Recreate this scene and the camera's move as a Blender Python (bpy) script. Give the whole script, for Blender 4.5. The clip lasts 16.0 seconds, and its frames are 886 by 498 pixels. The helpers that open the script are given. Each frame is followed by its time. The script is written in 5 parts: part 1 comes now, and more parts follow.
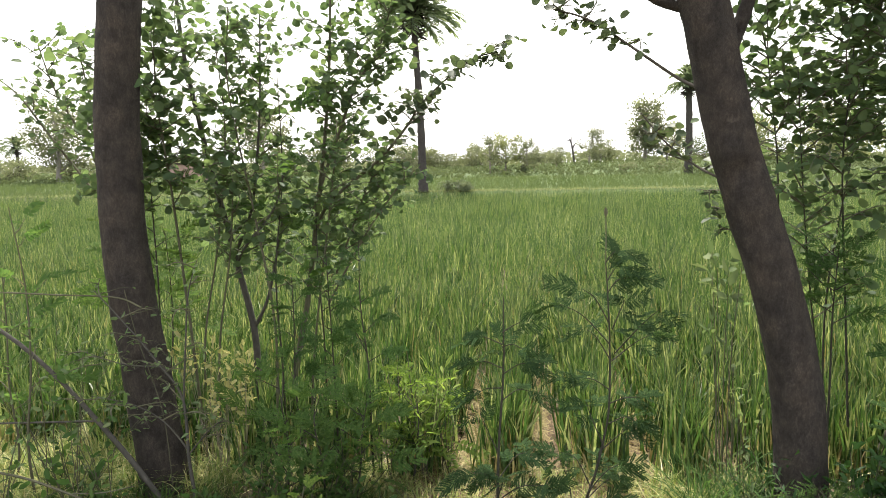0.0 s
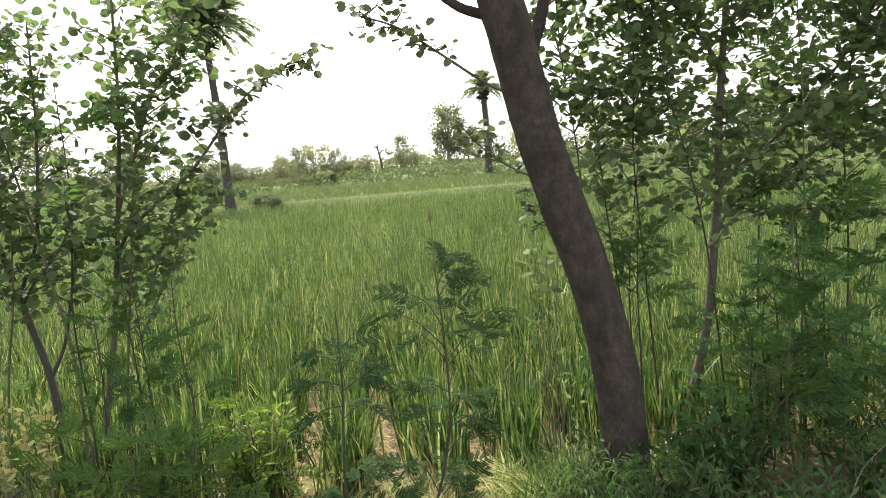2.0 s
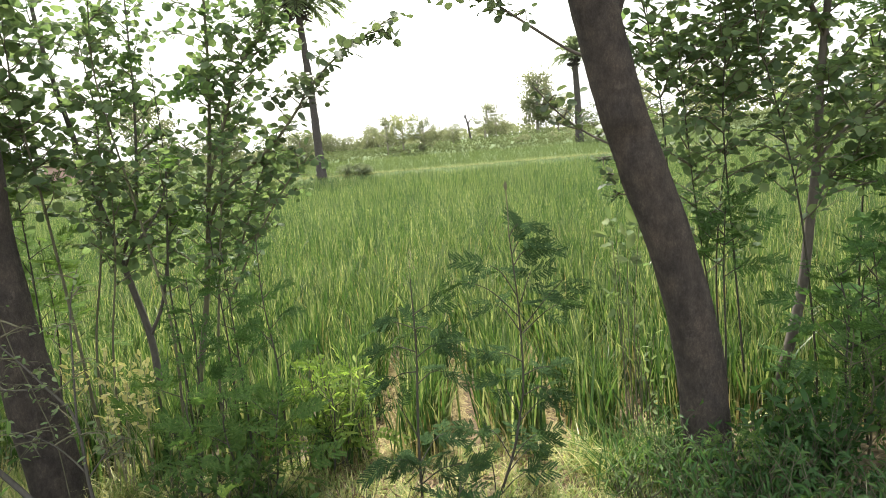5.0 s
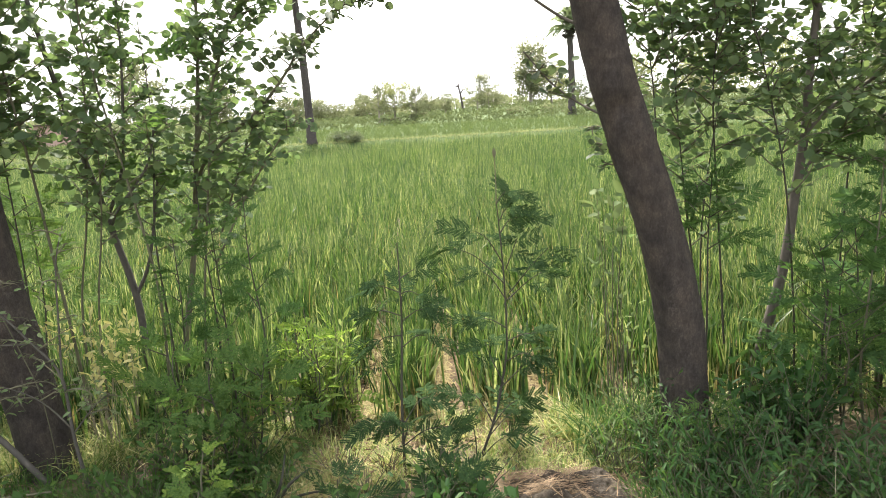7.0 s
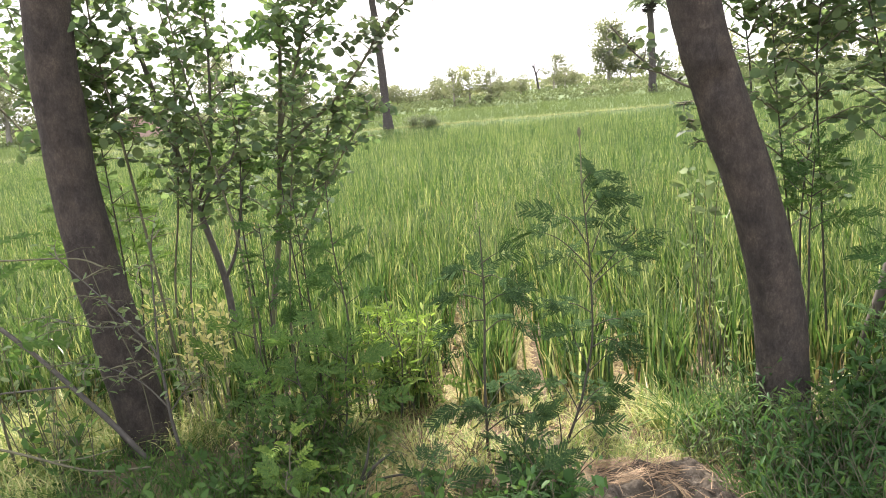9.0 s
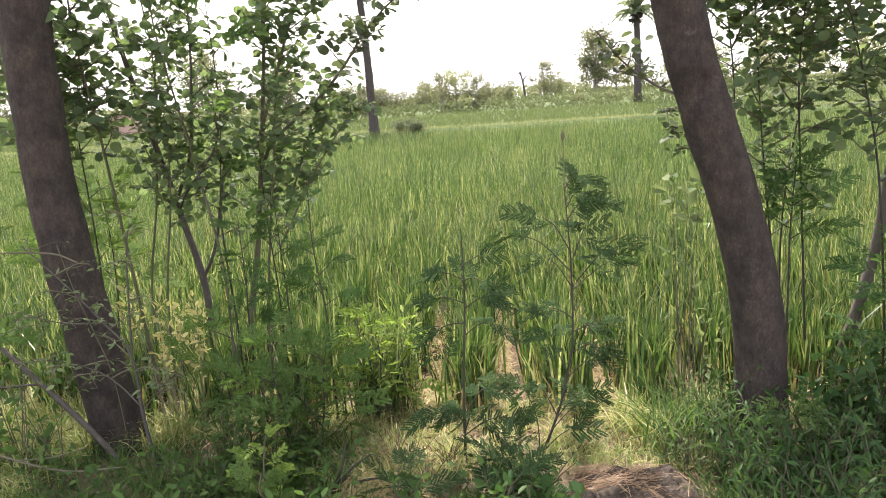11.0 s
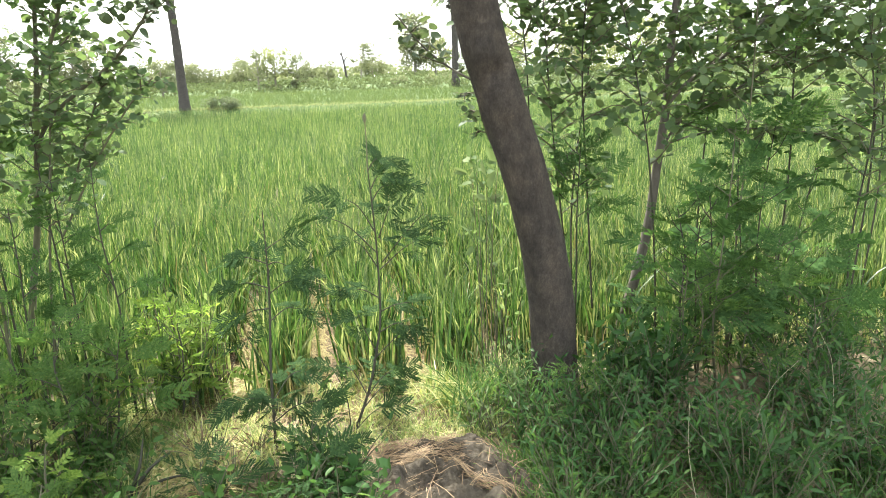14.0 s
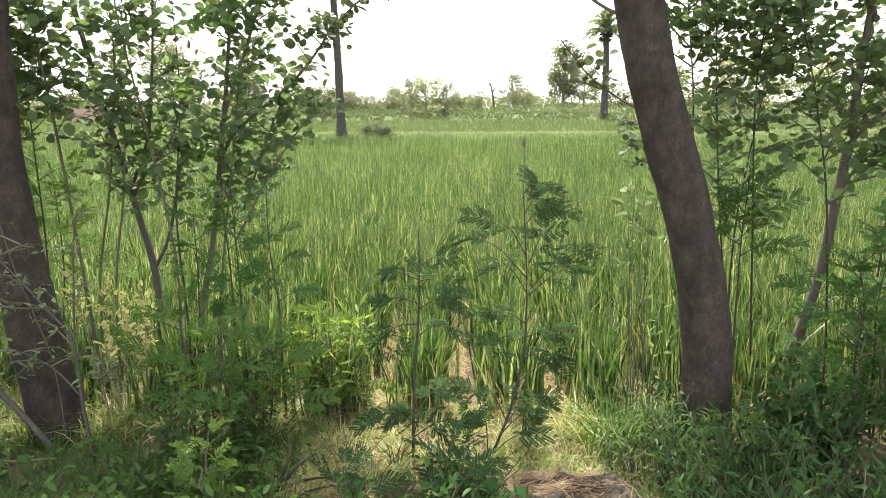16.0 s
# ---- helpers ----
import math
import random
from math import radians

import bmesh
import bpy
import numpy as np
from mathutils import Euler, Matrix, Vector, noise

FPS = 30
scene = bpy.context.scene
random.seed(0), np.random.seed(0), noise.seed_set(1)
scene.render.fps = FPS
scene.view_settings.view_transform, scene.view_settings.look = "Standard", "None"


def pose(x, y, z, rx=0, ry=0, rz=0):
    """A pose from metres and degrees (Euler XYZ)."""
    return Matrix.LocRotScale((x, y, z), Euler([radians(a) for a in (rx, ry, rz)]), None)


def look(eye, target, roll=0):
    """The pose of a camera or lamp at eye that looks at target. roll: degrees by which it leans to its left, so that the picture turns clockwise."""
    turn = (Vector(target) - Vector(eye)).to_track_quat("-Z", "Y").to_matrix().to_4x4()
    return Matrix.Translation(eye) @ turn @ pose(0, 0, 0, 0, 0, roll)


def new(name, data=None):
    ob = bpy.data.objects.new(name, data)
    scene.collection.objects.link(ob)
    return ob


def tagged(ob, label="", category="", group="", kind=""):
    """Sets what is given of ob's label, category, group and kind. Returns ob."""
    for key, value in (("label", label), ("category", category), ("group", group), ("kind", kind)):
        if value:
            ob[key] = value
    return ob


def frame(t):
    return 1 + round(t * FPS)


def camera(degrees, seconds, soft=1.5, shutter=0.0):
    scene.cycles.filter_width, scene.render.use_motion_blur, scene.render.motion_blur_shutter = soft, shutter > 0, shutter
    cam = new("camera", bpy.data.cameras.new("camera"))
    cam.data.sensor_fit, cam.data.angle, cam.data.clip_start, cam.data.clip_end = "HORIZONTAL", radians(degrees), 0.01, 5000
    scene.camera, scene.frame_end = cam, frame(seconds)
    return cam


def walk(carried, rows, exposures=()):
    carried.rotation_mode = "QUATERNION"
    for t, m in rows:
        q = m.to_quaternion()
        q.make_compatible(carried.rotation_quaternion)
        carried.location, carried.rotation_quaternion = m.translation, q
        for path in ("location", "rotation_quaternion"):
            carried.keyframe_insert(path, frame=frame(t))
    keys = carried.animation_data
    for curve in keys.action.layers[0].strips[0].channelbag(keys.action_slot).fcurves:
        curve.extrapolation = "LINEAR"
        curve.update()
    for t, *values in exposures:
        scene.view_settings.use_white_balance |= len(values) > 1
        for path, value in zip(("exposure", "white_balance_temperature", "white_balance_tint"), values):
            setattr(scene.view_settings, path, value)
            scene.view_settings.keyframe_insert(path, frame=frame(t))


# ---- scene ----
cam = camera(65.3, 16.0, soft=0.45)
PATH = [
    (0, (0.165, 0.206, 1.522), (-0.087, 2.175, 1.281), -1.1),
    (0.5, (0.154, 0.171, 1.513), (0.022, 2.144, 1.215), -0.8),
    (1, (0.106, 0.224, 1.526), (0.227, 2.208, 1.299), -2.5),
    (1.5, (0.058, 0.225, 1.52), (0.293, 2.19, 1.233), -2.2),
    (2, (0.119, 0.27, 1.53), (0.395, 2.236, 1.287), -4.4),
    (2.5, (0.184, 0.277, 1.534), (0.503, 2.239, 1.313), -7.2),
    (3, (0.163, 0.298, 1.521), (0.311, 2.269, 1.219), -6.9),
    (3.5, (0.161, 0.293, 1.523), (0.225, 2.267, 1.207), -6.4),
    (3.7, (0.167, 0.288, 1.525), (0.213, 2.265, 1.229), -5.8),
    (5.8, (0.171, 0.263, 1.508), (0.192, 2.232, 1.157), -4.5),
    (6, (0.172, 0.262, 1.502), (0.224, 2.227, 1.134), -3.7),
    (6.5, (0.178, 0.271, 1.498), (0.282, 2.229, 1.105), -1.9),
    (7, (0.178, 0.252, 1.503), (0.22, 2.212, 1.109), -3.3),
    (7.5, (0.176, 0.278, 1.497), (0.212, 2.229, 1.06), -4.0),
    (8, (0.162, 0.285, 1.501), (0.118, 2.235, 1.057), -4.7),
    (8.5, (0.15, 0.281, 1.503), (0.015, 2.233, 1.089), -4.9),
    (9, (0.15, 0.295, 1.497), (-0.029, 2.241, 1.071), -5.0),
    (9.2, (0.148, 0.296, 1.496), (-0.05, 2.239, 1.065), -5.3),
    (11.3, (0.164, 0.317, 1.477), (0.057, 2.272, 1.071), -3.0),
    (11.5, (0.168, 0.311, 1.475), (0.083, 2.27, 1.082), -2.6),
    (12, (0.171, 0.307, 1.471), (0.181, 2.262, 1.05), -2.3),
    (12.5, (0.174, 0.317, 1.462), (0.231, 2.258, 0.983), -2.3),
    (13, (0.19, 0.31, 1.458), (0.358, 2.24, 0.959), -2.2),
    (13.5, (0.245, 0.277, 1.464), (0.58, 2.184, 0.964), -3.2),
    (14, (0.239, 0.31, 1.476), (0.601, 2.215, 0.987), -1.7),
    (14.5, (0.203, 0.299, 1.472), (0.393, 2.238, 1.019), -1.2),
    (15, (0.185, 0.315, 1.482), (0.297, 2.268, 1.067), -1.3),
    (15.5, (0.186, 0.311, 1.475), (0.241, 2.276, 1.109), -1.7),
    (16, (0.179, 0.317, 1.455), (0.156, 2.277, 1.055), -0.2),
]
walk(cam, [(t, look(e, g, r)) for t, e, g, r in PATH], exposures=[(0.0, 1.11, 6500, 10), (2.0, 1.16, 6500, 9), (2.5, 1.04, 6500, 9), (3.2, 1.16, 6500, 5), (6.0, 1.47, 6500, 10), (7.5, 1.61, 6420, 11), (8.2, 1.68, 6350, 4), (9.0, 1.72, 6400, 16), (11.5, 1.49, 6460, 21), (12.4, 1.56, 6500, 17), (13.1, 1.91, 6350, 3), (14.0, 1.98, 6350, 3), (15.0, 1.73, 6350, 3), (16.0, 1.61, 6500, 9)])

# ---- world and sun ----
SUN_ELEVATION, SUN_AZIMUTH = 58.0, -12.0      # degrees; azimuth clockwise from +y
world = bpy.data.worlds.new("hazy_sky")
scene.world = world
world.use_nodes = True
wn, wl = world.node_tree.nodes, world.node_tree.links
sky = wn.new("ShaderNodeTexSky")
sky.sky_type = 'NISHITA'
sky.sun_disc = False
sky.sun_elevation, sky.sun_rotation = radians(SUN_ELEVATION), radians(SUN_AZIMUTH)
sky.air_density, sky.dust_density, sky.ozone_density = 1.6, 6.0, 1.0
veil = wn.new("ShaderNodeMixRGB")
veil.inputs[0].default_value = 0.55
veil.inputs[2].default_value = (9.0, 9.1, 9.2, 1)
wl.new(sky.outputs[0], veil.inputs[1])
wl.new(veil.outputs[0], wn["Background"].inputs[0])
wn["Background"].inputs[1].default_value = 0.158

sun = new("sun", bpy.data.lights.new("sun", "SUN"))
sun.data.energy, sun.data.angle, sun.data.color = 5.0, radians(0.8), (1.0, 0.95, 0.86)
_a, _e = radians(SUN_AZIMUTH), radians(SUN_ELEVATION)
sun.matrix_world = look((math.sin(_a) * math.cos(_e) * 60, math.cos(_a) * math.cos(_e) * 60, math.sin(_e) * 60), (0, 0, 0))


# ---- materials ----
def shader(name):
    m = bpy.data.materials.new(name)
    m.use_nodes = True
    n, l = m.node_tree.nodes, m.node_tree.links
    return m, n, l, n["Principled BSDF"]


def ramp(n, stops):
    r = n.new("ShaderNodeValToRGB")
    e = r.color_ramp.elements
    while len(e) < len(stops):
        e.new(0.5)
    for k, (p, c) in zip(e, stops):
        k.position, k.color = p, (*c, 1)
    return r


def leaf_material(name, stops, through_share=0.4, rough=0.45, single=False, patch=9.0, gloss=0.3, fleck=0.0):
    """Thin green leaf: gloss on top, light passing through, colour by leaf and by patches."""
    m, n, l, p = shader(name)
    if single:
        pick = n.new("ShaderNodeObjectInfo").outputs["Random"]
    else:
        pick = n.new("ShaderNodeNewGeometry").outputs["Random Per Island"]
    co = n.new("ShaderNodeTexCoord")
    noi = n.new("ShaderNodeTexNoise")
    noi.inputs["Scale"].default_value, noi.inputs["Detail"].default_value = patch, 3
    l.new(co.outputs["Object"], noi.inputs["Vector"])
    mix = n.new("ShaderNodeMath")
    mix.operation = "MULTIPLY_ADD"
    mix.inputs[1].default_value = 0.65
    l.new(pick, mix.inputs[0])
    sc = n.new("ShaderNodeMath")
    sc.operation = "MULTIPLY"
    sc.inputs[1].default_value = 0.35
    l.new(noi.outputs["Fac"], sc.inputs[0])
    l.new(sc.outputs[0], mix.inputs[2])
    r = ramp(n, stops)
    if fleck:
        spot = n.new("ShaderNodeTexNoise")
        spot.inputs["Scale"].default_value, spot.inputs["Detail"].default_value = 16.0, 2
        l.new(co.outputs["Object"], spot.inputs["Vector"])
        fl = n.new("ShaderNodeMath")
        fl.operation = "MULTIPLY_ADD"
        fl.inputs[1].default_value = fleck
        l.new(spot.outputs["Fac"], fl.inputs[0])
        l.new(mix.outputs[0], fl.inputs[2])
        dn = n.new("ShaderNodeMath")
        dn.operation = "SUBTRACT"
        dn.inputs[1].default_value = fleck * 0.5
        l.new(fl.outputs[0], dn.inputs[0])
        l.new(dn.outputs[0], r.inputs[0])
    else:
        l.new(mix.outputs[0], r.inputs[0])
    l.new(r.outputs[0], p.inputs["Base Color"])
    p.inputs["Roughness"].default_value = rough
    p.inputs["Specular IOR Level"].default_value = gloss
    t = n.new("ShaderNodeBsdfTranslucent")
    warm = n.new("ShaderNodeMixRGB")
    warm.blend_type = "MULTIPLY"
    warm.inputs[0].default_value = 1.0
    warm.inputs[2].default_value = (1.25, 1.27, 0.82, 1)
    l.new(r.outputs[0], warm.inputs[1])
    l.new(warm.outputs[0], t.inputs["Color"])
    sh = n.new("ShaderNodeMixShader")
    sh.inputs[0].default_value = through_share
    l.new(p.outputs[0], sh.inputs[1])
    l.new(t.outputs[0], sh.inputs[2])
    l.new(sh.outputs[0], n["Material Output"].inputs["Surface"])
    return m


def rough_material(name, stops, scale, stretch=(1, 1, 1), rough=0.9, bump=0.02, cracks=0.0, fine=60.0, blotch=0.0, crack_depth=0.4):
    """Bark, soil or straw: two scales of noise, optional cracks, and relief."""
    m, n, l, p = shader(name)
    co = n.new("ShaderNodeTexCoord")
    mp = n.new("ShaderNodeMapping")
    mp.inputs["Scale"].default_value = stretch
    l.new(co.outputs["Object"], mp.inputs["Vector"])
    a = n.new("ShaderNodeTexNoise")
    a.inputs["Scale"].default_value, a.inputs["Detail"].default_value, a.inputs["Roughness"].default_value = scale, 8, 0.65
    b = n.new("ShaderNodeTexNoise")
    b.inputs["Scale"].default_value, b.inputs["Detail"].default_value = fine, 4
    l.new(mp.outputs[0], a.inputs["Vector"])
    l.new(mp.outputs[0], b.inputs["Vector"])
    mix = n.new("ShaderNodeMixRGB")
    mix.inputs[0].default_value = 0.35
    l.new(a.outputs["Fac"], mix.inputs[1])
    l.new(b.outputs["Fac"], mix.inputs[2])
    r = ramp(n, stops)
    l.new(mix.outputs[0], r.inputs[0])
    col, h = r.outputs[0], mix.outputs[0]
    if blotch:
        big = n.new("ShaderNodeTexNoise")
        big.inputs["Scale"].default_value, big.inputs["Detail"].default_value = blotch, 4
        l.new(co.outputs["Object"], big.inputs["Vector"])
        tone = ramp(n, [(0.36, (0.74, 0.75, 0.78)), (0.5, (1, 1, 1)), (0.64, (1.2, 1.17, 1.13))])
        l.new(big.outputs["Fac"], tone.inputs[0])
        tint = n.new("ShaderNodeMixRGB")
        tint.blend_type = "MULTIPLY"
        tint.inputs[0].default_value = 1.0
        l.new(col, tint.inputs[1])
        l.new(tone.outputs[0], tint.inputs[2])
        col = tint.outputs[0]
    if cracks:
        v = n.new("ShaderNodeTexVoronoi")
        v.feature = "DISTANCE_TO_EDGE"
        v.inputs["Scale"].default_value = cracks
        warp = n.new("ShaderNodeMixRGB")
        warp.inputs[0].default_value = 0.2
        l.new(mp.outputs[0], warp.inputs[1])
        l.new(a.outputs["Color"], warp.inputs[2])
        l.new(warp.outputs[0], v.inputs["Vector"])
        cr = ramp(n, [(0.0, (0.4, 0.4, 0.4)), (0.22, (1, 1, 1))])
        l.new(v.outputs["Distance"], cr.inputs[0])
        mu = n.new("ShaderNodeMixRGB")
        mu.blend_type = "MULTIPLY"
        mu.inputs[0].default_value = crack_depth
        l.new(col, mu.inputs[1])
        l.new(cr.outputs[0], mu.inputs[2])
        col = mu.outputs[0]
        ad = n.new("ShaderNodeMath")
        ad.operation = "MULTIPLY"
        l.new(cr.outputs[0], ad.inputs[0])
        l.new(h, ad.inputs[1])
        h = ad.outputs[0]
    l.new(col, p.inputs["Base Color"])
    p.inputs["Roughness"].default_value = rough
    p.inputs["Specular IOR Level"].default_value = 0.2
    bp = n.new("ShaderNodeBump")
    bp.inputs["Strength"].default_value, bp.inputs["Distance"].default_value = 0.8, bump
    l.new(h, bp.inputs["Height"])
    l.new(bp.outputs[0], p.inputs["Normal"])
    return m


CROP = leaf_material("crop_blade", [(0.12, (0.012, 0.031, 0.009)), (0.33, (0.035, 0.074, 0.019)), (0.55, (0.067, 0.113, 0.031)), (0.70, (0.115, 0.15, 0.052)), (0.86, (0.28, 0.30, 0.145))], 0.44, 0.38, patch=0.5, gloss=0.35, fleck=0.75)
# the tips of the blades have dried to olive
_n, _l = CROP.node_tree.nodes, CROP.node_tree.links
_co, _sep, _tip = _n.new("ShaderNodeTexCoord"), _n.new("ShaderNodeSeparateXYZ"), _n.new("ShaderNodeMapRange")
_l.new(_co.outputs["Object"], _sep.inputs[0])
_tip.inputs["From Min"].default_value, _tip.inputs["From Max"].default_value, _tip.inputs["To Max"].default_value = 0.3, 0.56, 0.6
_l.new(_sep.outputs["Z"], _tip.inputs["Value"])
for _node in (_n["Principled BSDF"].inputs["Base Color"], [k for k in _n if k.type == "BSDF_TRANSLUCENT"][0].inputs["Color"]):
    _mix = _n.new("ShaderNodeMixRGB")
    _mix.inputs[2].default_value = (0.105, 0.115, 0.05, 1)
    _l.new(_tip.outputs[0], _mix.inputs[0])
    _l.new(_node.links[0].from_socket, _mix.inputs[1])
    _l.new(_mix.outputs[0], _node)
DRYBLADE = leaf_material("dry_crop_leaf", [(0.0, (0.15, 0.115, 0.055)), (0.5, (0.29, 0.24, 0.12)), (1.0, (0.46, 0.40, 0.22))], 0.35, 0.6, gloss=0.1)
# narrow, paled tones: the flattening by haze is put into this colour
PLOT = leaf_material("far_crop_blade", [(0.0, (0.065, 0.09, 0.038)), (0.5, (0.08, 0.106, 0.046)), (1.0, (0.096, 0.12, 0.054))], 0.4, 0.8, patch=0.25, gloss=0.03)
ROUND = leaf_material("round_leaf", [(0.0, (0.055, 0.084, 0.046)), (0.5, (0.09, 0.135, 0.066)), (0.85, (0.13, 0.17, 0.08)), (1.0, (0.195, 0.222, 0.098))], 0.57, 0.55, gloss=0.12)
ROUND_ONE = leaf_material("round_leaf_single", [(0.0, (0.045, 0.062, 0.036)), (0.5, (0.065, 0.09, 0.05)), (0.85, (0.10, 0.13, 0.065)), (1.0, (0.16, 0.18, 0.08))], 0.34, 0.5, single=True, gloss=0.2)
FEATHER = leaf_material("feathery_leaf", [(0.0, (0.05, 0.095, 0.03)), (0.6, (0.085, 0.145, 0.045)), (1.0, (0.14, 0.20, 0.06))], 0.52, 0.85, gloss=0.05)
DARKFEATHER = leaf_material("dark_feathery_leaf", [(0.0, (0.02, 0.04, 0.018)), (0.6, (0.038, 0.068, 0.028)), (1.0, (0.075, 0.115, 0.042))], 0.38, 0.9, gloss=0.02)
MIDFEATHER = leaf_material("mid_feathery_leaf", [(0.0, (0.03, 0.064, 0.024)), (0.6, (0.058, 0.108, 0.037)), (1.0, (0.10, 0.16, 0.052))], 0.46, 0.85, gloss=0.04)
LIGHTFEATHER = leaf_material("light_feathery_leaf", [(0.0, (0.05, 0.095, 0.03)), (1.0, (0.12, 0.18, 0.05))], 0.45, 0.85, gloss=0.05)
LIME = leaf_material("young_leaf", [(0.0, (0.085, 0.145, 0.03)), (0.6, (0.145, 0.212, 0.05)), (1.0, (0.25, 0.29, 0.085))], 0.52, 0.7, gloss=0.1)
GLOSSHERB = leaf_material("glossy_herb_leaf", [(0.0, (0.02, 0.05, 0.016)), (0.6, (0.039, 0.085, 0.025)), (1.0, (0.10, 0.155, 0.043))], 0.45, 0.5, gloss=0.16)
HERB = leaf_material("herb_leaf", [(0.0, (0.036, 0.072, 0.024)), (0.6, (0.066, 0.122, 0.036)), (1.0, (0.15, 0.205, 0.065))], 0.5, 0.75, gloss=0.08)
PALE = leaf_material("pale_leaf", [(0.0, (0.085, 0.125, 0.06)), (0.6, (0.13, 0.17, 0.085)), (1.0, (0.22, 0.25, 0.135))], 0.4, 0.8, gloss=0.05)
YELLOWING = leaf_material("yellowing_leaf", [(0.0, (0.22, 0.21, 0.10)), (0.5, (0.40, 0.37, 0.18)), (1.0, (0.56, 0.50, 0.28))], 0.45, 0.7, gloss=0.1)
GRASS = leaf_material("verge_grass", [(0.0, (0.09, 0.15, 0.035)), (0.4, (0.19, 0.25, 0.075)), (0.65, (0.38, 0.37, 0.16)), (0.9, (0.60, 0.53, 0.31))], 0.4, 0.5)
BUNDGRASS = leaf_material("bund_grass", [(0.0, (0.14, 0.16, 0.085)), (0.6, (0.20, 0.215, 0.12)), (1.0, (0.27, 0.28, 0.17))], 0.4, 0.7, patch=0.6, gloss=0.05)
BUSHLEAF = leaf_material("grey_bush_leaf", [(0.0, (0.09, 0.11, 0.075)), (1.0, (0.17, 0.19, 0.13))], 0.45, 0.7, gloss=0.1)
STRAW = leaf_material("dry_straw", [(0.0, (0.085, 0.052, 0.029)), (0.5, (0.165, 0.108, 0.06)), (1.0, (0.29, 0.21, 0.12))], 0.15, 0.7)
# haze is put into the next three greens: paled, greyed, narrow in tone
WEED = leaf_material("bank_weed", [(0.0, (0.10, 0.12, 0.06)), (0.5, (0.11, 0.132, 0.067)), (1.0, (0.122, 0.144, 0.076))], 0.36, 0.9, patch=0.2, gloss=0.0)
HAZYLEAF = leaf_material("hazed_far_leaf", [(0.0, (0.15, 0.162, 0.115)), (0.5, (0.175, 0.187, 0.134)), (1.0, (0.205, 0.215, 0.154))], 0.62, 0.9, patch=0.4, gloss=0.0)
HAZYPALE = leaf_material("hazed_pale_leaf", [(0.0, (0.16, 0.18, 0.10)), (0.5, (0.22, 0.235, 0.13)), (1.0, (0.29, 0.30, 0.17))], 0.58, 0.8, patch=0.4)
PALM = leaf_material("palm_leaflet", [(0.0, (0.11, 0.14, 0.095)), (0.6, (0.16, 0.195, 0.13)), (1.0, (0.23, 0.255, 0.17))], 0.58, 0.7, gloss=0.1)
BARK = rough_material("grey_brown_bark", [(0.25, (0.036, 0.030, 0.025)), (0.45, (0.066, 0.054, 0.045)), (0.62, (0.093, 0.076, 0.063)), (0.80, (0.135, 0.114, 0.096))], 26.0, (1, 1, 0.55), 0.92, 0.02, cracks=52.0, fine=110.0, blotch=11.0, crack_depth=0.6)
GREYSTEM = rough_material("grey_stem_bark", [(0.2, (0.036, 0.033, 0.028)), (0.55, (0.072, 0.065, 0.055)), (0.85, (0.14, 0.126, 0.106))], 20.0, (1, 1, 0.5), 0.85, 0.004)
STEM = rough_material("pale_stem_bark", [(0.2, (0.045, 0.038, 0.031)), (0.55, (0.095, 0.083, 0.068)), (0.85, (0.20, 0.18, 0.15))], 14.0, (1, 1, 0.5), 0.85, 0.004)
TWIG = rough_material("dark_twig_bark", [(0.2, (0.045, 0.045, 0.028)), (0.8, (0.13, 0.12, 0.075))], 20.0, (1, 1, 0.4), 0.85, 0.002)
DARKTWIG = rough_material("dark_sapling_bark", [(0.2, (0.02, 0.02, 0.014)), (0.8, (0.06, 0.055, 0.04))], 20.0, (1, 1, 0.4), 0.85, 0.002)
DRYSTALK = rough_material("dry_stalk", [(0.2, (0.13, 0.115, 0.07)), (0.8, (0.27, 0.24, 0.16))], 20.0, (1, 1, 0.4), 0.8, 0.001)
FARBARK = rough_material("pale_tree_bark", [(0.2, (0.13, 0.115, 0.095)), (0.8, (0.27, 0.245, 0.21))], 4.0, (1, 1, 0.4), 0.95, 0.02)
PALMBARK = rough_material("palm_bark", [(0.2, (0.03, 0.027, 0.025)), (0.8, (0.10, 0.088, 0.078))], 6.0, (1, 1, 2.5), 0.95, 0.03, cracks=14.0, fine=25)
SOIL = rough_material("dry_field_soil", [(0.25, (0.055, 0.046, 0.029)), (0.5, (0.11, 0.092, 0.056)), (0.75, (0.205, 0.17, 0.104))], 3.0, (1, 1, 1), 0.95, 0.03, fine=45.0)
CLAY = rough_material("pale_clay", [(0.2, (0.036, 0.029, 0.021)), (0.5, (0.075, 0.06, 0.043)), (0.8, (0.135, 0.11, 0.08))], 7.0, (1, 1, 1), 0.95, 0.03, cracks=14.0, fine=70.0, blotch=9.0)
# the turf that covers the plain past the bund
_n, _l = SOIL.node_tree.nodes, SOIL.node_tree.links
_p = _n["Principled BSDF"]
_bare = _p.inputs["Base Color"].links[0].from_socket
_co, _sep = _n.new("ShaderNodeTexCoord"), _n.new("ShaderNodeSeparateXYZ")
_l.new(_co.outputs["Object"], _sep.inputs[0])
_edge = _n.new("ShaderNodeMapRange")
_edge.inputs["From Min"].default_value, _edge.inputs["From Max"].default_value = 29.2, 29.8
_l.new(_sep.outputs["Y"], _edge.inputs["Value"])
_spots = _n.new("ShaderNodeTexNoise")
_spots.inputs["Scale"].default_value, _spots.inputs["Detail"].default_value = 1.4, 8
_l.new(_co.outputs["Object"], _spots.inputs["Vector"])
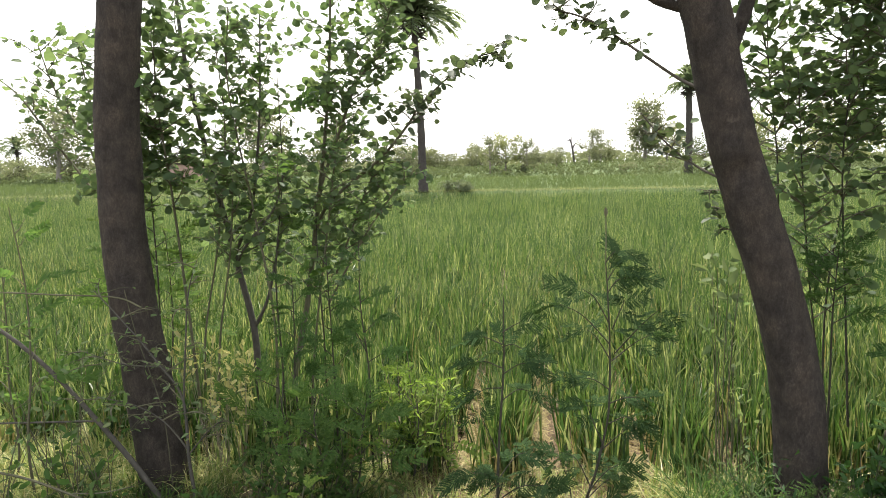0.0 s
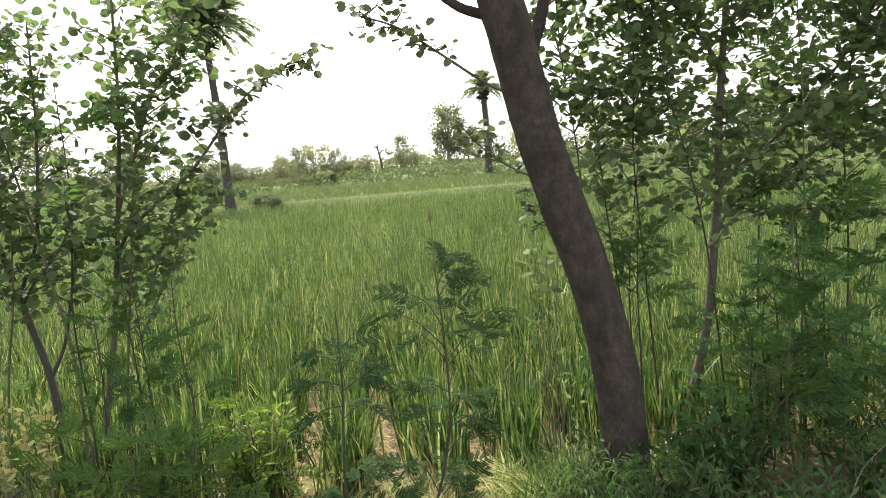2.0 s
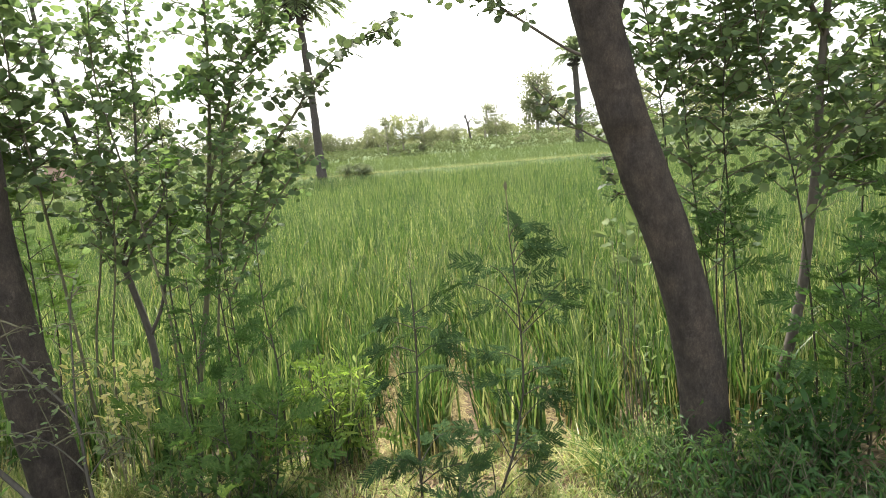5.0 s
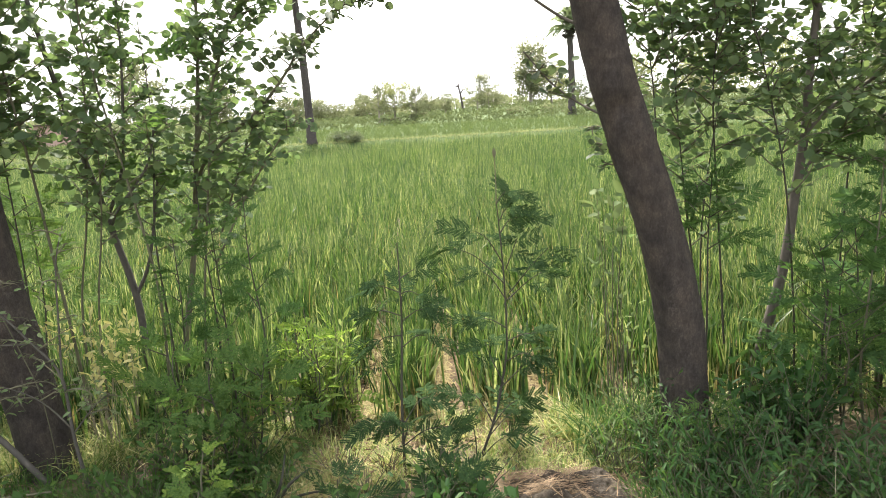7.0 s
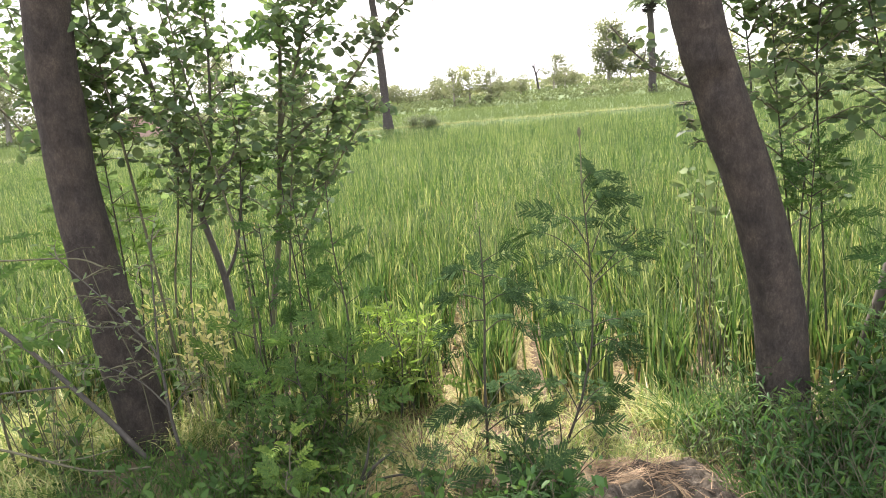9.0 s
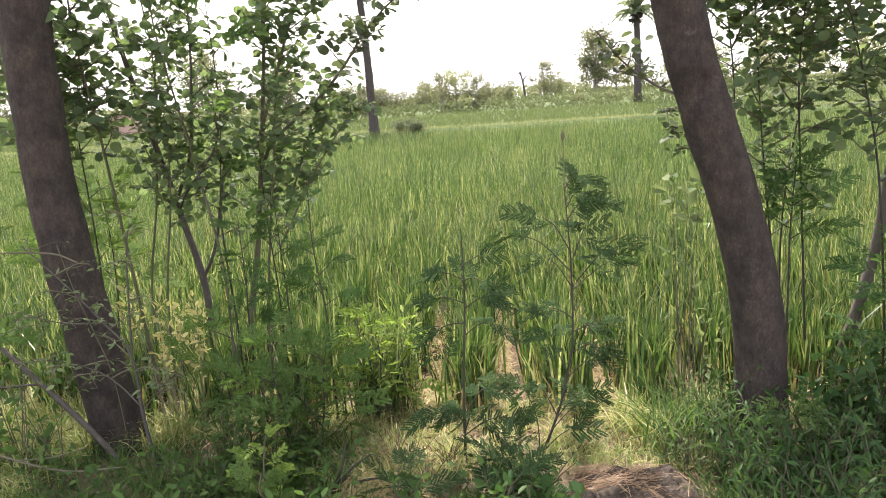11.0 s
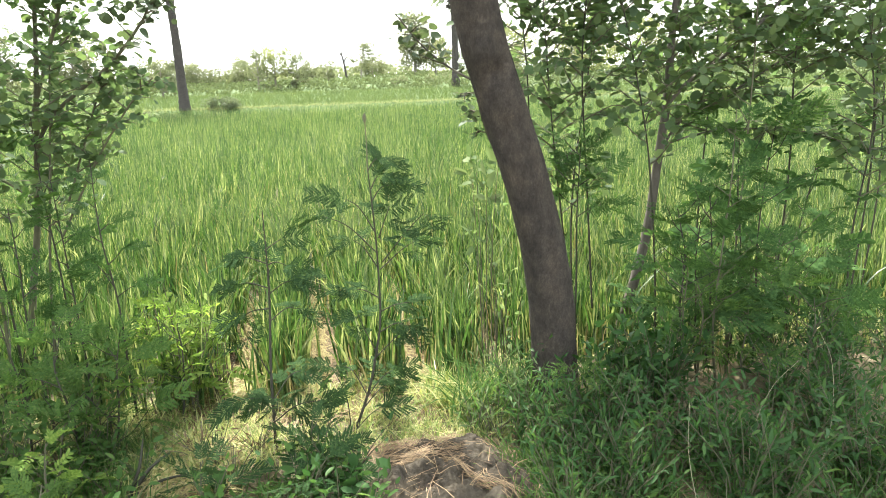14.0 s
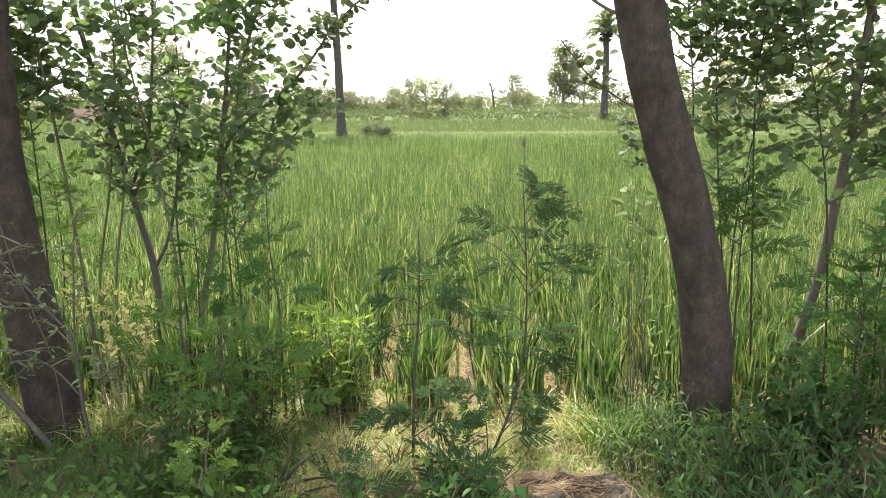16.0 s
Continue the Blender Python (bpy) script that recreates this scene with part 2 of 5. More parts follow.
_turf = ramp(_n, [(0.3, (0.05, 0.075, 0.026)), (0.5, (0.07, 0.10, 0.036)), (0.7, (0.10, 0.125, 0.05))])
_l.new(_spots.outputs["Fac"], _turf.inputs[0])
_mix = _n.new("ShaderNodeMixRGB")
_l.new(_edge.outputs[0], _mix.inputs[0])
_l.new(_bare, _mix.inputs[1])
_l.new(_turf.outputs[0], _mix.inputs[2])
_l.new(_mix.outputs[0], _p.inputs["Base Color"])
BRICK = rough_material("brick_wall", [(0.2, (0.26, 0.17, 0.14)), (0.8, (0.38, 0.27, 0.23))], 4.0, (1, 1, 3), 0.9, 0.02)


# ---- mesh helpers ----
def mesh_of(name, V, F):
    """A mesh from an (n, 3) array and an (m, k) array of corners."""
    me = bpy.data.meshes.new(name)
    V = np.asarray(V, dtype=np.float32).reshape(-1, 3)
    F = np.asarray(F, dtype=np.int32)
    k = F.shape[1]
    me.vertices.add(len(V))
    me.vertices.foreach_set("co", V.ravel())
    me.loops.add(F.size)
    me.loops.foreach_set("vertex_index", F.ravel())
    me.polygons.add(len(F))
    me.polygons.foreach_set("loop_start", np.arange(0, F.size, k, dtype=np.int32))
    me.polygons.foreach_set("loop_total", np.full(len(F), k, dtype=np.int32))
    me.update(calc_edges=True)
    me.validate()
    return me


def smooth(me):
    me.polygons.foreach_set("use_smooth", np.ones(len(me.polygons), dtype=bool))
    return me


GROUPS = {"feathery_sapling": "saplings along the verge", "feathery_seedling": "seedlings along the verge", "bushy_herb": "herbs in the thicket",
          "narrow_leaved_herb": "herbs under the forked tree", "low_herb": "low herbs on the verge", "hedge_bush": "far hedge", "field_tree": "trees beyond the field",
          "palm_tree": "date palms", "shade_tree": "trees on the verge", "leafy_shrub": "leafy shrubs of the verge", "round_leaved_shrub": "round-leaved shrubs",
          "low_bush": "bushes along the far plot", "twiggy_shrub": "twiggy shrubs before the trunk", "dry_bush": "bushes beside the palm"}


def thing(name, place, label, category, group="", kind=""):
    group = group or GROUPS.get(name, "")
    ob = new(name)
    ob.empty_display_size = 0.1
    ob.location = place
    return tagged(ob, label, category, group, kind)


def part(name, me, material, parent=None, label=""):
    """One mesh object in world places, under its thing."""
    me.materials.append(material)
    ob = new(name, me)
    if parent is not None:
        ob.parent = parent
        ob.matrix_parent_inverse = parent.matrix_basis.inverted()
    return tagged(ob, label) if label else ob


def unit(v):
    return v / np.maximum(np.linalg.norm(v, axis=-1, keepdims=True), 1e-9)


def spline(points, n):
    """n places evenly along a Catmull-Rom curve through the points (any number of columns)."""
    p = np.asarray(points, float)
    p = np.vstack([2 * p[0] - p[1], p, 2 * p[-1] - p[-2]])
    t = np.linspace(0, len(p) - 3 - 1e-6, n)
    i = t.astype(int)
    f = (t - i)[:, None]
    a, b, c, d = p[i], p[i + 1], p[i + 2], p[i + 3]
    return 0.5 * (2 * b + (c - a) * f + (2 * a - 5 * b + 4 * c - d) * f ** 2 + (3 * b - a - 3 * c + d) * f ** 3)


def tube(path, radii, sides=6, wob=0.0, rng=None):
    """Vertices and quads of a tapering tube."""
    path, radii = np.asarray(path, float), np.asarray(radii, float)
    d = unit(np.gradient(path, axis=0))
    ref = np.tile([0.31, 0.95, 0.05], (len(path), 1))
    a = unit(np.cross(d, ref))
    b = np.cross(d, a)
    th = np.linspace(0, 2 * np.pi, sides, endpoint=False)
    r = radii[:, None] * (1 + (rng.normal(0, wob, (len(path), sides)) if wob else 0))
    V = path[:, None] + r[..., None] * (a[:, None] * np.cos(th)[None, :, None] + b[:, None] * np.sin(th)[None, :, None])
    k = np.arange((len(path) - 1) * sides)
    j, i = k // sides, k % sides
    n = (i + 1) % sides
    F = np.stack([j * sides + i, j * sides + n, (j + 1) * sides + n, (j + 1) * sides + i], 1)
    return V.reshape(-1, 3), F


class Heap:
    """Collects pieces with equal corner counts into one mesh."""

    def __init__(self):
        self.V, self.F, self.n = [], [], 0

    def add(self, V, F):
        self.V.append(np.asarray(V, float).reshape(-1, 3))
        self.F.append(np.asarray(F) + self.n)
        self.n += len(self.V[-1])

    def tubes(self, lines, sides=5):
        for path, radii in lines:
            self.add(*tube(path, radii, sides))

    def mesh(self, name):
        return mesh_of(name, np.vstack(self.V), np.vstack(self.F))


def stamp(template, pos, axis, normal, size):
    """Copies of a flat template (columns: along, across, up) at many places."""
    TV, TF = template
    axis = unit(axis)
    side = unit(np.cross(normal, axis))
    nrm = np.cross(axis, side)
    s = np.asarray(size, float).reshape(-1, 1, 1)
    V = pos[:, None] + s * (TV[None, :, 0:1] * axis[:, None] + TV[None, :, 1:2] * side[:, None] + TV[None, :, 2:3] * nrm[:, None])
    F = TF[None] + (np.arange(len(pos)) * len(TV))[:, None, None]
    return V.reshape(-1, 3), F.reshape(-1, TF.shape[1])


# round leaf with a short tip, folded a little at its midrib
ROUND_LEAF = (np.array([[-0.22, 0, 0.02], [0, 0, 0], [0.36, 0, -0.04], [0.74, 0, -0.06], [0.99, 0, -0.11],
                        [0.10, 0.30, 0.05], [0.42, 0.47, 0.08], [0.80, 0.35, 0.02],
                        [0.10, -0.30, 0.05], [0.42, -0.47, 0.08], [0.80, -0.35, 0.02]]),
              np.array([[1, 2, 6, 5], [2, 3, 7, 6], [3, 4, 7, 7], [1, 8, 9, 2], [2, 9, 10, 3], [3, 10, 4, 4], [0, 1, 5, 5], [0, 8, 1, 1]]))
ROUND_TRI = (ROUND_LEAF[0], np.array([[1, 2, 6], [1, 6, 5], [2, 3, 7], [2, 7, 6], [3, 4, 7], [1, 8, 9], [1, 9, 2], [2, 9, 10], [2, 10, 3], [3, 10, 4]]))
LANCE_TRI = (np.array([[0, 0, 0], [0.35, 0.10, 0.03], [0.35, -0.10, 0.03], [0.35, 0, -0.01], [0.7, 0.075, 0.0], [0.7, -0.075, 0.0], [0.7, 0, -0.05], [1, 0, -0.16]]),
             np.array([[0, 3, 1], [0, 2, 3], [1, 3, 6], [1, 6, 4], [3, 2, 5], [3, 5, 6], [4, 6, 7], [6, 5, 7]]))
BROADLANCE_TRI = (LANCE_TRI[0] * np.array([1, 1.35, 1.2]), LANCE_TRI[1])
OVAL_TRI = (np.array([[0, 0, 0], [0.3, 0.22, 0.05], [0.3, -0.22, 0.05], [0.45, 0, -0.02], [0.75, 0.17, 0.02], [0.75, -0.17, 0.02], [1, 0, -0.12]]),
            np.array([[0, 3, 1], [0, 2, 3], [1, 3, 4], [3, 2, 5], [4, 3, 6], [3, 5, 6]]))
CLUMP_TRI = (np.array([[0, 0, 0], [0.5, 0.35, 0.1], [1, 0.1, -0.1], [0.45, -0.4, 0.05], [0.2, 0.1, 0.35], [0.7, -0.1, 0.3]]),
             np.array([[0, 3, 1], [1, 3, 2], [0, 4, 5], [4, 1, 5]]))


def feather_template(rng, pairs=6, leaflets=11, spread=0.42, droop=0.25):
    """A twice-feathered leaf, 1 long: a midrib, side ribs and small oblong leaflets, all as quads."""
    V, F = [], []

    def quad(a, b, c, d):
        F.append([len(V), len(V) + 1, len(V) + 2, len(V) + 3])
        V.extend([a, b, c, d])

    def rib(u):
        return np.array([u, 0.0, -droop * u * u])

    for k in range(8):
        a, b = rib(k / 8), rib((k + 1) / 8)
        quad(a + [0, 0.006, 0], a - [0, 0.006, 0], b - [0, 0.005, 0], b + [0, 0.005, 0])
    for k in range(pairs):
        u = 0.22 + 0.76 * k / (pairs - 1)
        length = spread * (0.75 + 0.35 * math.sin(math.pi * (0.2 + 0.7 * k / pairs)))
        for sgn in (1, -1):
            a0 = rib(u)
            turn_ = radians(58 - 30 * k / pairs + rng.normal(0, 5))
            dr = np.array([math.cos(turn_), sgn * math.sin(turn_), rng.normal(-0.12, 0.1)])
            dr /= np.linalg.norm(dr)
            cross_ = np.array([-dr[1], dr[0], 0])
            cross_ /= np.linalg.norm(cross_)
            end = a0 + dr * length
            quad(a0 + cross_ * 0.003, a0 - cross_ * 0.003, end - cross_ * 0.002, end + cross_ * 0.002)
            for q in range(leaflets):
                c = a0 + dr * length * (0.08 + 0.92 * (q + 0.5) / leaflets) + np.array([0, 0, -0.05 * (q / leaflets) ** 2])
                for s2 in (1, -1):
                    ln = 0.105 * (1 - 0.25 * abs(q / leaflets - 0.4)) * rng.uniform(0.85, 1.1)
                    out = unit(cross_ * s2 + dr * 0.35 + np.array([0, 0, rng.normal(0.05, 0.15)]))
                    wd = dr * 0.04
                    quad(c, c + out * ln * 0.5 + wd, c + out * ln, c + out * ln * 0.5 - wd)
    return np.array(V), np.array(F)


_rng = np.random.default_rng(5)
FEATHERS = [feather_template(_rng, 5, 10, 0.44, 0.35), feather_template(_rng, 6, 9, 0.40, 0.6), feather_template(_rng, 4, 11, 0.5, 0.2)]


def pinnate_template(rng, pairs=7, droop=0.35, leaflet=0.27, wide=0.075):
    """A once-feathered leaf, 1 long: a midrib with oval leaflets in pairs, all as quads."""
    V, F = [], []

    def quad(*corners):
        F.append([len(V), len(V) + 1, len(V) + 2, len(V) + 3])
        V.extend(corners)

    def rib(u):
        return np.array([u, 0.0, -droop * u * u])

    for k in range(3):
        a, b = rib(k / 3), rib((k + 1) / 3)
        quad(a + [0, 0.008, 0], a - [0, 0.008, 0], b - [0, 0.006, 0], b + [0, 0.006, 0])
    for k in range(pairs):
        c = rib(0.2 + 0.78 * k / (pairs - 1))
        for sgn in (1, -1):
            turn_ = radians(68 - 34 * k / pairs + rng.normal(0, 6))
            out = unit(np.array([math.cos(turn_), sgn * math.sin(turn_), rng.normal(-0.1, 0.2)])) * leaflet * (1 - 0.45 * (k / pairs - 0.4) ** 2) * rng.uniform(0.85, 1.1)
            wd = unit(np.array([-out[1], out[0], 0])) * wide
            lift = np.array([0, 0, 0.02])
            quad(c, c + out * 0.3 + wd + lift, c + out * 0.75 + wd * 0.8 + lift, c + out)
            quad(c, c + out, c + out * 0.75 - wd * 0.8 + lift, c + out * 0.3 - wd + lift)
    return np.array(V), np.array(F)


PINNATES = [pinnate_template(_rng, 7, 0.4), pinnate_template(_rng, 6, 0.6, 0.3), pinnate_template(_rng, 8, 0.25, 0.24)]


# ---- ground ----


def height(x, y):
    """The lie of the land: flat verge and field, a low bund, a weedy bank and the plain beyond."""
    x, y = np.asarray(x, float), np.asarray(y, float)
    z = 0.018 * np.sin(3.1 * x + 1.3) * np.sin(2.7 * y) + 0.012 * np.sin(7.3 * x) * np.cos(6.1 * y + 0.5)
    z = z - 0.05 * np.clip((y - 3.3) / 0.5, 0, 1) + 0.03 * np.cos(2 * np.pi * (x - 0.045) / 0.43) * ((y > 3.5) & (y < 9))
    z = z + 0.44 * np.exp(-((y - 30.2 - 0.02 * x) / 0.6) ** 2) + 0.40 * np.clip((y - 30.5) / 24, 0, 1)
    z = z + 0.30 * np.clip((y - 55) / 4, 0, 1) + 0.25 * np.clip((y - 58) / 20, 0, 1)
    z = z + 0.55 * np.clip((y - 58) / 22, 0, 1) * np.clip((x + 2) / 14, 0, 1)
    return z


def axis_steps(*spans):
    return np.unique(np.concatenate([np.linspace(a, b, n) for a, b, n in spans]))


gx = axis_steps((-900, -60, 16), (-60, -6, 34), (-6, 6, 100), (6, 60, 34), (60, 900, 16))
gy = axis_steps((-300, -4, 14), (-4, 1, 20), (1, 7, 80), (7, 29, 40), (29, 32, 20), (32, 80, 30), (80, 1500, 24))
GX, GY = np.meshgrid(gx, gy)
gi = np.arange(GX.size).reshape(GX.shape)
ground = part("ground", smooth(mesh_of("ground", np.stack([GX, GY, height(GX, GY)], -1),
              np.stack([gi[:-1, :-1], gi[:-1, 1:], gi[1:, 1:], gi[1:, :-1]], -1).reshape(-1, 4))), SOIL)
tagged(ground, "dry tan soil with plant litter under the crop", "ground", kind="structure")


# ---- blades: crop and grass ----
def blades(rng, base, tall, wide, lean, bend, segments=3, twist=0.6):
    """Strap leaves: (n, 3) feet, heights, widths, sideways lean and bend of the tip, as quads."""
    n = len(base)
    az = rng.uniform(0, 2 * np.pi, n)
    out = np.stack([np.cos(az), np.sin(az), np.zeros(n)], 1)
    face = az + np.pi / 2 + rng.normal(0, twist, n)
    side = np.stack([np.cos(face), np.sin(face), np.zeros(n)], 1)
    s = np.linspace(0, 1, segments + 1)
    reach = lean[:, None] * s + bend[:, None] * s ** 2.6
    up = s[None] * (1 - 0.35 * np.clip(bend[:, None] * s ** 2, 0, 1.2))
    mid = base[:, None] + tall[:, None, None] * (out[:, None] * reach[..., None] + np.array([0, 0, 1.0]) * up[..., None])
    w = 0.5 * wide[:, None] * np.array([0.75 + 0.25 * min(1, 4 * q) if q < 0.5 else (1.0 if q < 0.75 else (0.62 if q < 1 else 0.08)) for q in s])[None]
    V = np.stack([mid - side[:, None] * w[..., None], mid + side[:, None] * w[..., None]], 2)
    k = np.arange(segments)
    f = np.stack([2 * k, 2 * k + 1, 2 * k + 3, 2 * k + 2], 1)
    F = f[None] + (np.arange(n) * 2 * (segments + 1))[:, None, None]
    return V.reshape(-1, 3), F.reshape(-1, 4)


def in_view(x, y, margin=0.8):
    return (x > -0.95 * y - margin) & (x < 1.38 * y + margin)


FURROWS = ((-0.15, -0.035), (0.18, 0.01), (0.66, 0.07))


def in_furrow(x, y, half):
    """The bare strips between the first rows: place at the field edge and drift with depth."""
    return (y < 5.3) & np.any([np.abs(x - a - b * (y - 3.4)) < half for a, b in FURROWS], axis=0)


def crop_band(rng, y0, y1, density, tall, wide, segments, rowed, loose=1.0):
    n = int(density * (y1 - y0) * (2.33 * (y0 + y1) / 2 + 1.6))
    y = rng.uniform(y0, y1, n)
    x = -0.95 * y - 0.8 + rng.uniform(0, 1, n) * (2.33 * y + 1.6)
    if rowed:
        row = np.round((x - 0.045) / 0.43)
        x = row * 0.43 + 0.045 + 0.02 * np.sin(1.7 * y + row) + np.clip(rng.normal(0, 0.09, n), -0.2, 0.2) * (0.84 + 0.2 * (y > 4.6))
        clump = np.round(y / 0.16 + 0.37 * row)
        y = (clump - 0.37 * row) * 0.16 + rng.normal(0, 0.05, n)
    keep = in_view(x, y) & ~in_furrow(x, y, 0.034 + 0.02 * np.sin(9 * y + 4 * x))
    x, y = x[keep], y[keep]
    n = len(x)
    h = tall * rng.uniform(0.72, 1.12, n) * (1 + 0.10 * np.sin(1.3 * x + 0.7 * y) * np.sin(0.9 * y - 0.4 * x))
    return blades(rng, np.stack([x, y, height(x, y) - 0.01], 1), h, wide * rng.uniform(0.7, 1.25, n),
                  loose * np.abs(rng.normal(0.05, 0.085, n)), loose * np.abs(rng.normal(0.05, 0.21, n)) ** 1.1, segments)


rng = np.random.default_rng(11)
crop = Heap()
crop.add(*crop_band(rng, 3.42, 4.7, 760, 0.50, 0.0125, 4, True))
crop.add(*crop_band(rng, 3.38, 4.4, 330, 0.30, 0.0105, 3, True))
crop.add(*crop_band(rng, 4.7, 6.6, 850, 0.50, 0.0105, 3, True))
crop.add(*crop_band(rng, 6.6, 10.5, 560, 0.50, 0.0105, 2, True, 1.15))
me = crop.mesh("crop_near")
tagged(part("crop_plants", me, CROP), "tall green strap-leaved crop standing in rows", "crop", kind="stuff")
crop = Heap()
crop.add(*crop_band(rng, 10.5, 15.0, 360, 0.51, 0.0125, 2, False, 1.2))
crop.add(*crop_band(rng, 15.0, 20.4, 250, 0.52, 0.022, 1, False, 1.3))
crop.add(*crop_band(rng, 20.4, 29.5, 150, 0.53, 0.03, 1, False, 1.4))
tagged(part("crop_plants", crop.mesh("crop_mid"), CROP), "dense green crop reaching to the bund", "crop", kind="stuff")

dry = Heap()
dry.add(*crop_band(rng, 3.36, 4.9, 240, 0.28, 0.009, 3, True))
dry.add(*crop_band(rng, 4.9, 9.5, 36, 0.42, 0.008, 3, True))
tagged(part("dry_crop_leaves", dry.mesh("dry_crop"), DRYBLADE), "dry tan leaves between the crop rows", "crop", kind="stuff")

# the plot beyond the bund, and the grass on the bund
n = 64000
y = 31.2 + 25.8 * rng.uniform(0, 1, n)
x = -0.98 * y - 1 + rng.uniform(0, 1, n) * 2.4 * y
me = mesh_of("far_plot", *blades(rng, np.stack([x, y, height(x, y)], 1), rng.uniform(0.26, 0.38, n), rng.uniform(0.035, 0.08, n),
                                 np.abs(rng.normal(0.4, 0.3, n)), np.abs(rng.normal(0.2, 0.2, n)), 1))
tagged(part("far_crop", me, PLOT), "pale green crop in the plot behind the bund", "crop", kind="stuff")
n = 22000
x = rng.uniform(-30, 43, n)
y = np.where(rng.uniform(0, 1, n) < 0.6, 30.2 + 0.02 * x + rng.normal(0, 0.15, n), 55.6 + rng.normal(0, 0.35, n))
x = np.where(y > 50, x * 1.5, x)
me = mesh_of("bund_grass", *blades(rng, np.stack([x, y, height(x, y)], 1), rng.uniform(0.06, 0.17, n), rng.uniform(0.025, 0.05, n),
                                   np.abs(rng.normal(0.3, 0.2, n)), np.abs(rng.normal(0.3, 0.3, n)), 1))
tagged(part("bund_grass", me, BUNDGRASS), "short light green grass on the field bunds", "grass", kind="stuff")


# ---- trees and shrubs ----
def twigs_of(rng, path, count, t0, t1, length, up=0.3, spread=1.0, radius=0.004, toward=None):
    """Side shoots along a stem: smooth bent lines with radii."""
    made = []
    d = unit(np.gradient(path, axis=0))
    for k in range(count):
        t = t0 + (t1 - t0) * (k + rng.uniform(0.1, 0.9)) / count
        i = min(int(t * (len(path) - 1)), len(path) - 1)
        az = k * 2.4 + rng.uniform(-0.6, 0.6)
        side = np.array([math.cos(az), math.sin(az), 0])
        if toward is not None:
            side = side + np.array(toward)
        go = unit(side * spread + d[i] * 0.5 + np.array([0, 0, up]))
        ln = length * rng.uniform(0.55, 1.2) * (1.15 - 0.5 * t)
        bend = rng.normal(0, 0.22, 3)
        p = path[i]
        line = spline([p, p + go * ln * 0.35 + bend * ln * 0.1, p + unit(go + bend * 0.6) * ln * 0.7, p + unit(go + bend + [0, 0, -0.12]) * ln], 8)
        made.append((line, np.linspace(radius, radius * 0.35, 8)))
    return made


def leaves_on(rng, lines, spacing, size, first=0.12, droop=0.1, flat=0.95):
    """Places, axes, normals and sizes of leaves set alternately along twigs."""
    P, A, N, S = [], [], [], []
    for line, _ in lines:
        seg = np.linalg.norm(np.diff(line, axis=0), axis=1).sum()
        m = max(2, int(seg / spacing))
        pts = spline(line, m)
        d = unit(np.gradient(pts, axis=0))
        for i in range(int(m * first), m):
            side = unit(np.cross(d[i], [0, 0, 1]) + rng.normal(0, 0.35, 3)) * (1 if i % 2 else -1)
            ax = unit(side * 0.8 + d[i] * rng.uniform(0.2, 0.8) + np.array([0, 0, -droop]) + rng.normal(0, 0.25, 3))
            P.append(pts[i] + ax * size * 0.2)
            A.append(ax)
            N.append(unit(np.array([0, 0, flat]) + rng.normal(0, 0.7, 3)))
            S.append(size * rng.uniform(0.6, 1.2))
    return np.array(P), np.array(A), np.array(N), np.array(S)


def stem(points, r0, r1, n=24):
    path = spline(points, n)
    return path, r0 + (r1 - r0) * np.linspace(0, 1, n)


def round_leaved(name, label, stems, spec, rng, bark=TWIG, leaf=0.045, spacing=0.032, loose=(), template=ROUND_TRI, green=ROUND):
    """A tree or shrub of stems with twigs and round leaves. stems: (points, r0, r1); spec: per stem
    (twigs, from, to, length, up); loose: numbers of stems whose leaves are single objects."""
    t = thing(name, stems[0][0][0], label, "tree")
    wood_ob = None
    fine, single = [], []
    for k, ((pts, r0, r1), (count, a, b, ln, up)) in enumerate(zip(stems, spec)):
        path, rad = stem(pts, r0, r1)
        piece = part("stem" if pts[0][2] < 0.4 else "branch", smooth(mesh_of("stem", *tube(path, rad, 8 if r0 > 0.015 else 5))), bark, t)
        wood_ob = wood_ob or piece
        tw = twigs_of(rng, path, count, a, b, ln, up)
        more = []
        for line, rr in tw:
            more += twigs_of(rng, line, 3, 0.2, 0.9, ln * 0.55, up * 0.5, 1.0, 0.002)
        (single if k in loose else fine).extend(tw + more + ([(path[int(len(path) * 0.6):], rad)] if r1 < 0.01 else []))
    tw = Heap()
    tw.tubes([q for q in fine + single if len(q[0]) == len(q[1])], 4)
    tagged(part("twig", tw.mesh("twig"), TWIG, wood_ob), kind="stuff")
    if fine:
        P, A, N, S = leaves_on(rng, fine, spacing, leaf)
        tagged(part("foliage", mesh_of("foliage", *stamp(template, P, A, N, S)), green, t), kind="stuff")
    if single:
        P, A, N, S = leaves_on(rng, single, spacing * 1.15, leaf * 1.05)
        pick = np.linspace(0, len(P) - 1, min(len(P), 280)).astype(int)
        for i in pick:
            ax = unit(A[i])
            sd = unit(np.cross(N[i], ax))
            up_ = np.cross(ax, sd)
            m = Matrix(((*(ax * S[i]), 0), (*(sd * S[i]), 0), (*(up_ * S[i]), 0), (0, 0, 0, 1))).transposed()
            m.translation = P[i]
            ob = new("leaf", LEAF_MESH)
            ob.parent = t
            ob.matrix_parent_inverse = t.matrix_basis.inverted()
            ob.matrix_basis = m
    return t


LEAF_MESH = mesh_of("leaf", *ROUND_TRI)
LEAF_MESH.materials.append(ROUND_ONE)


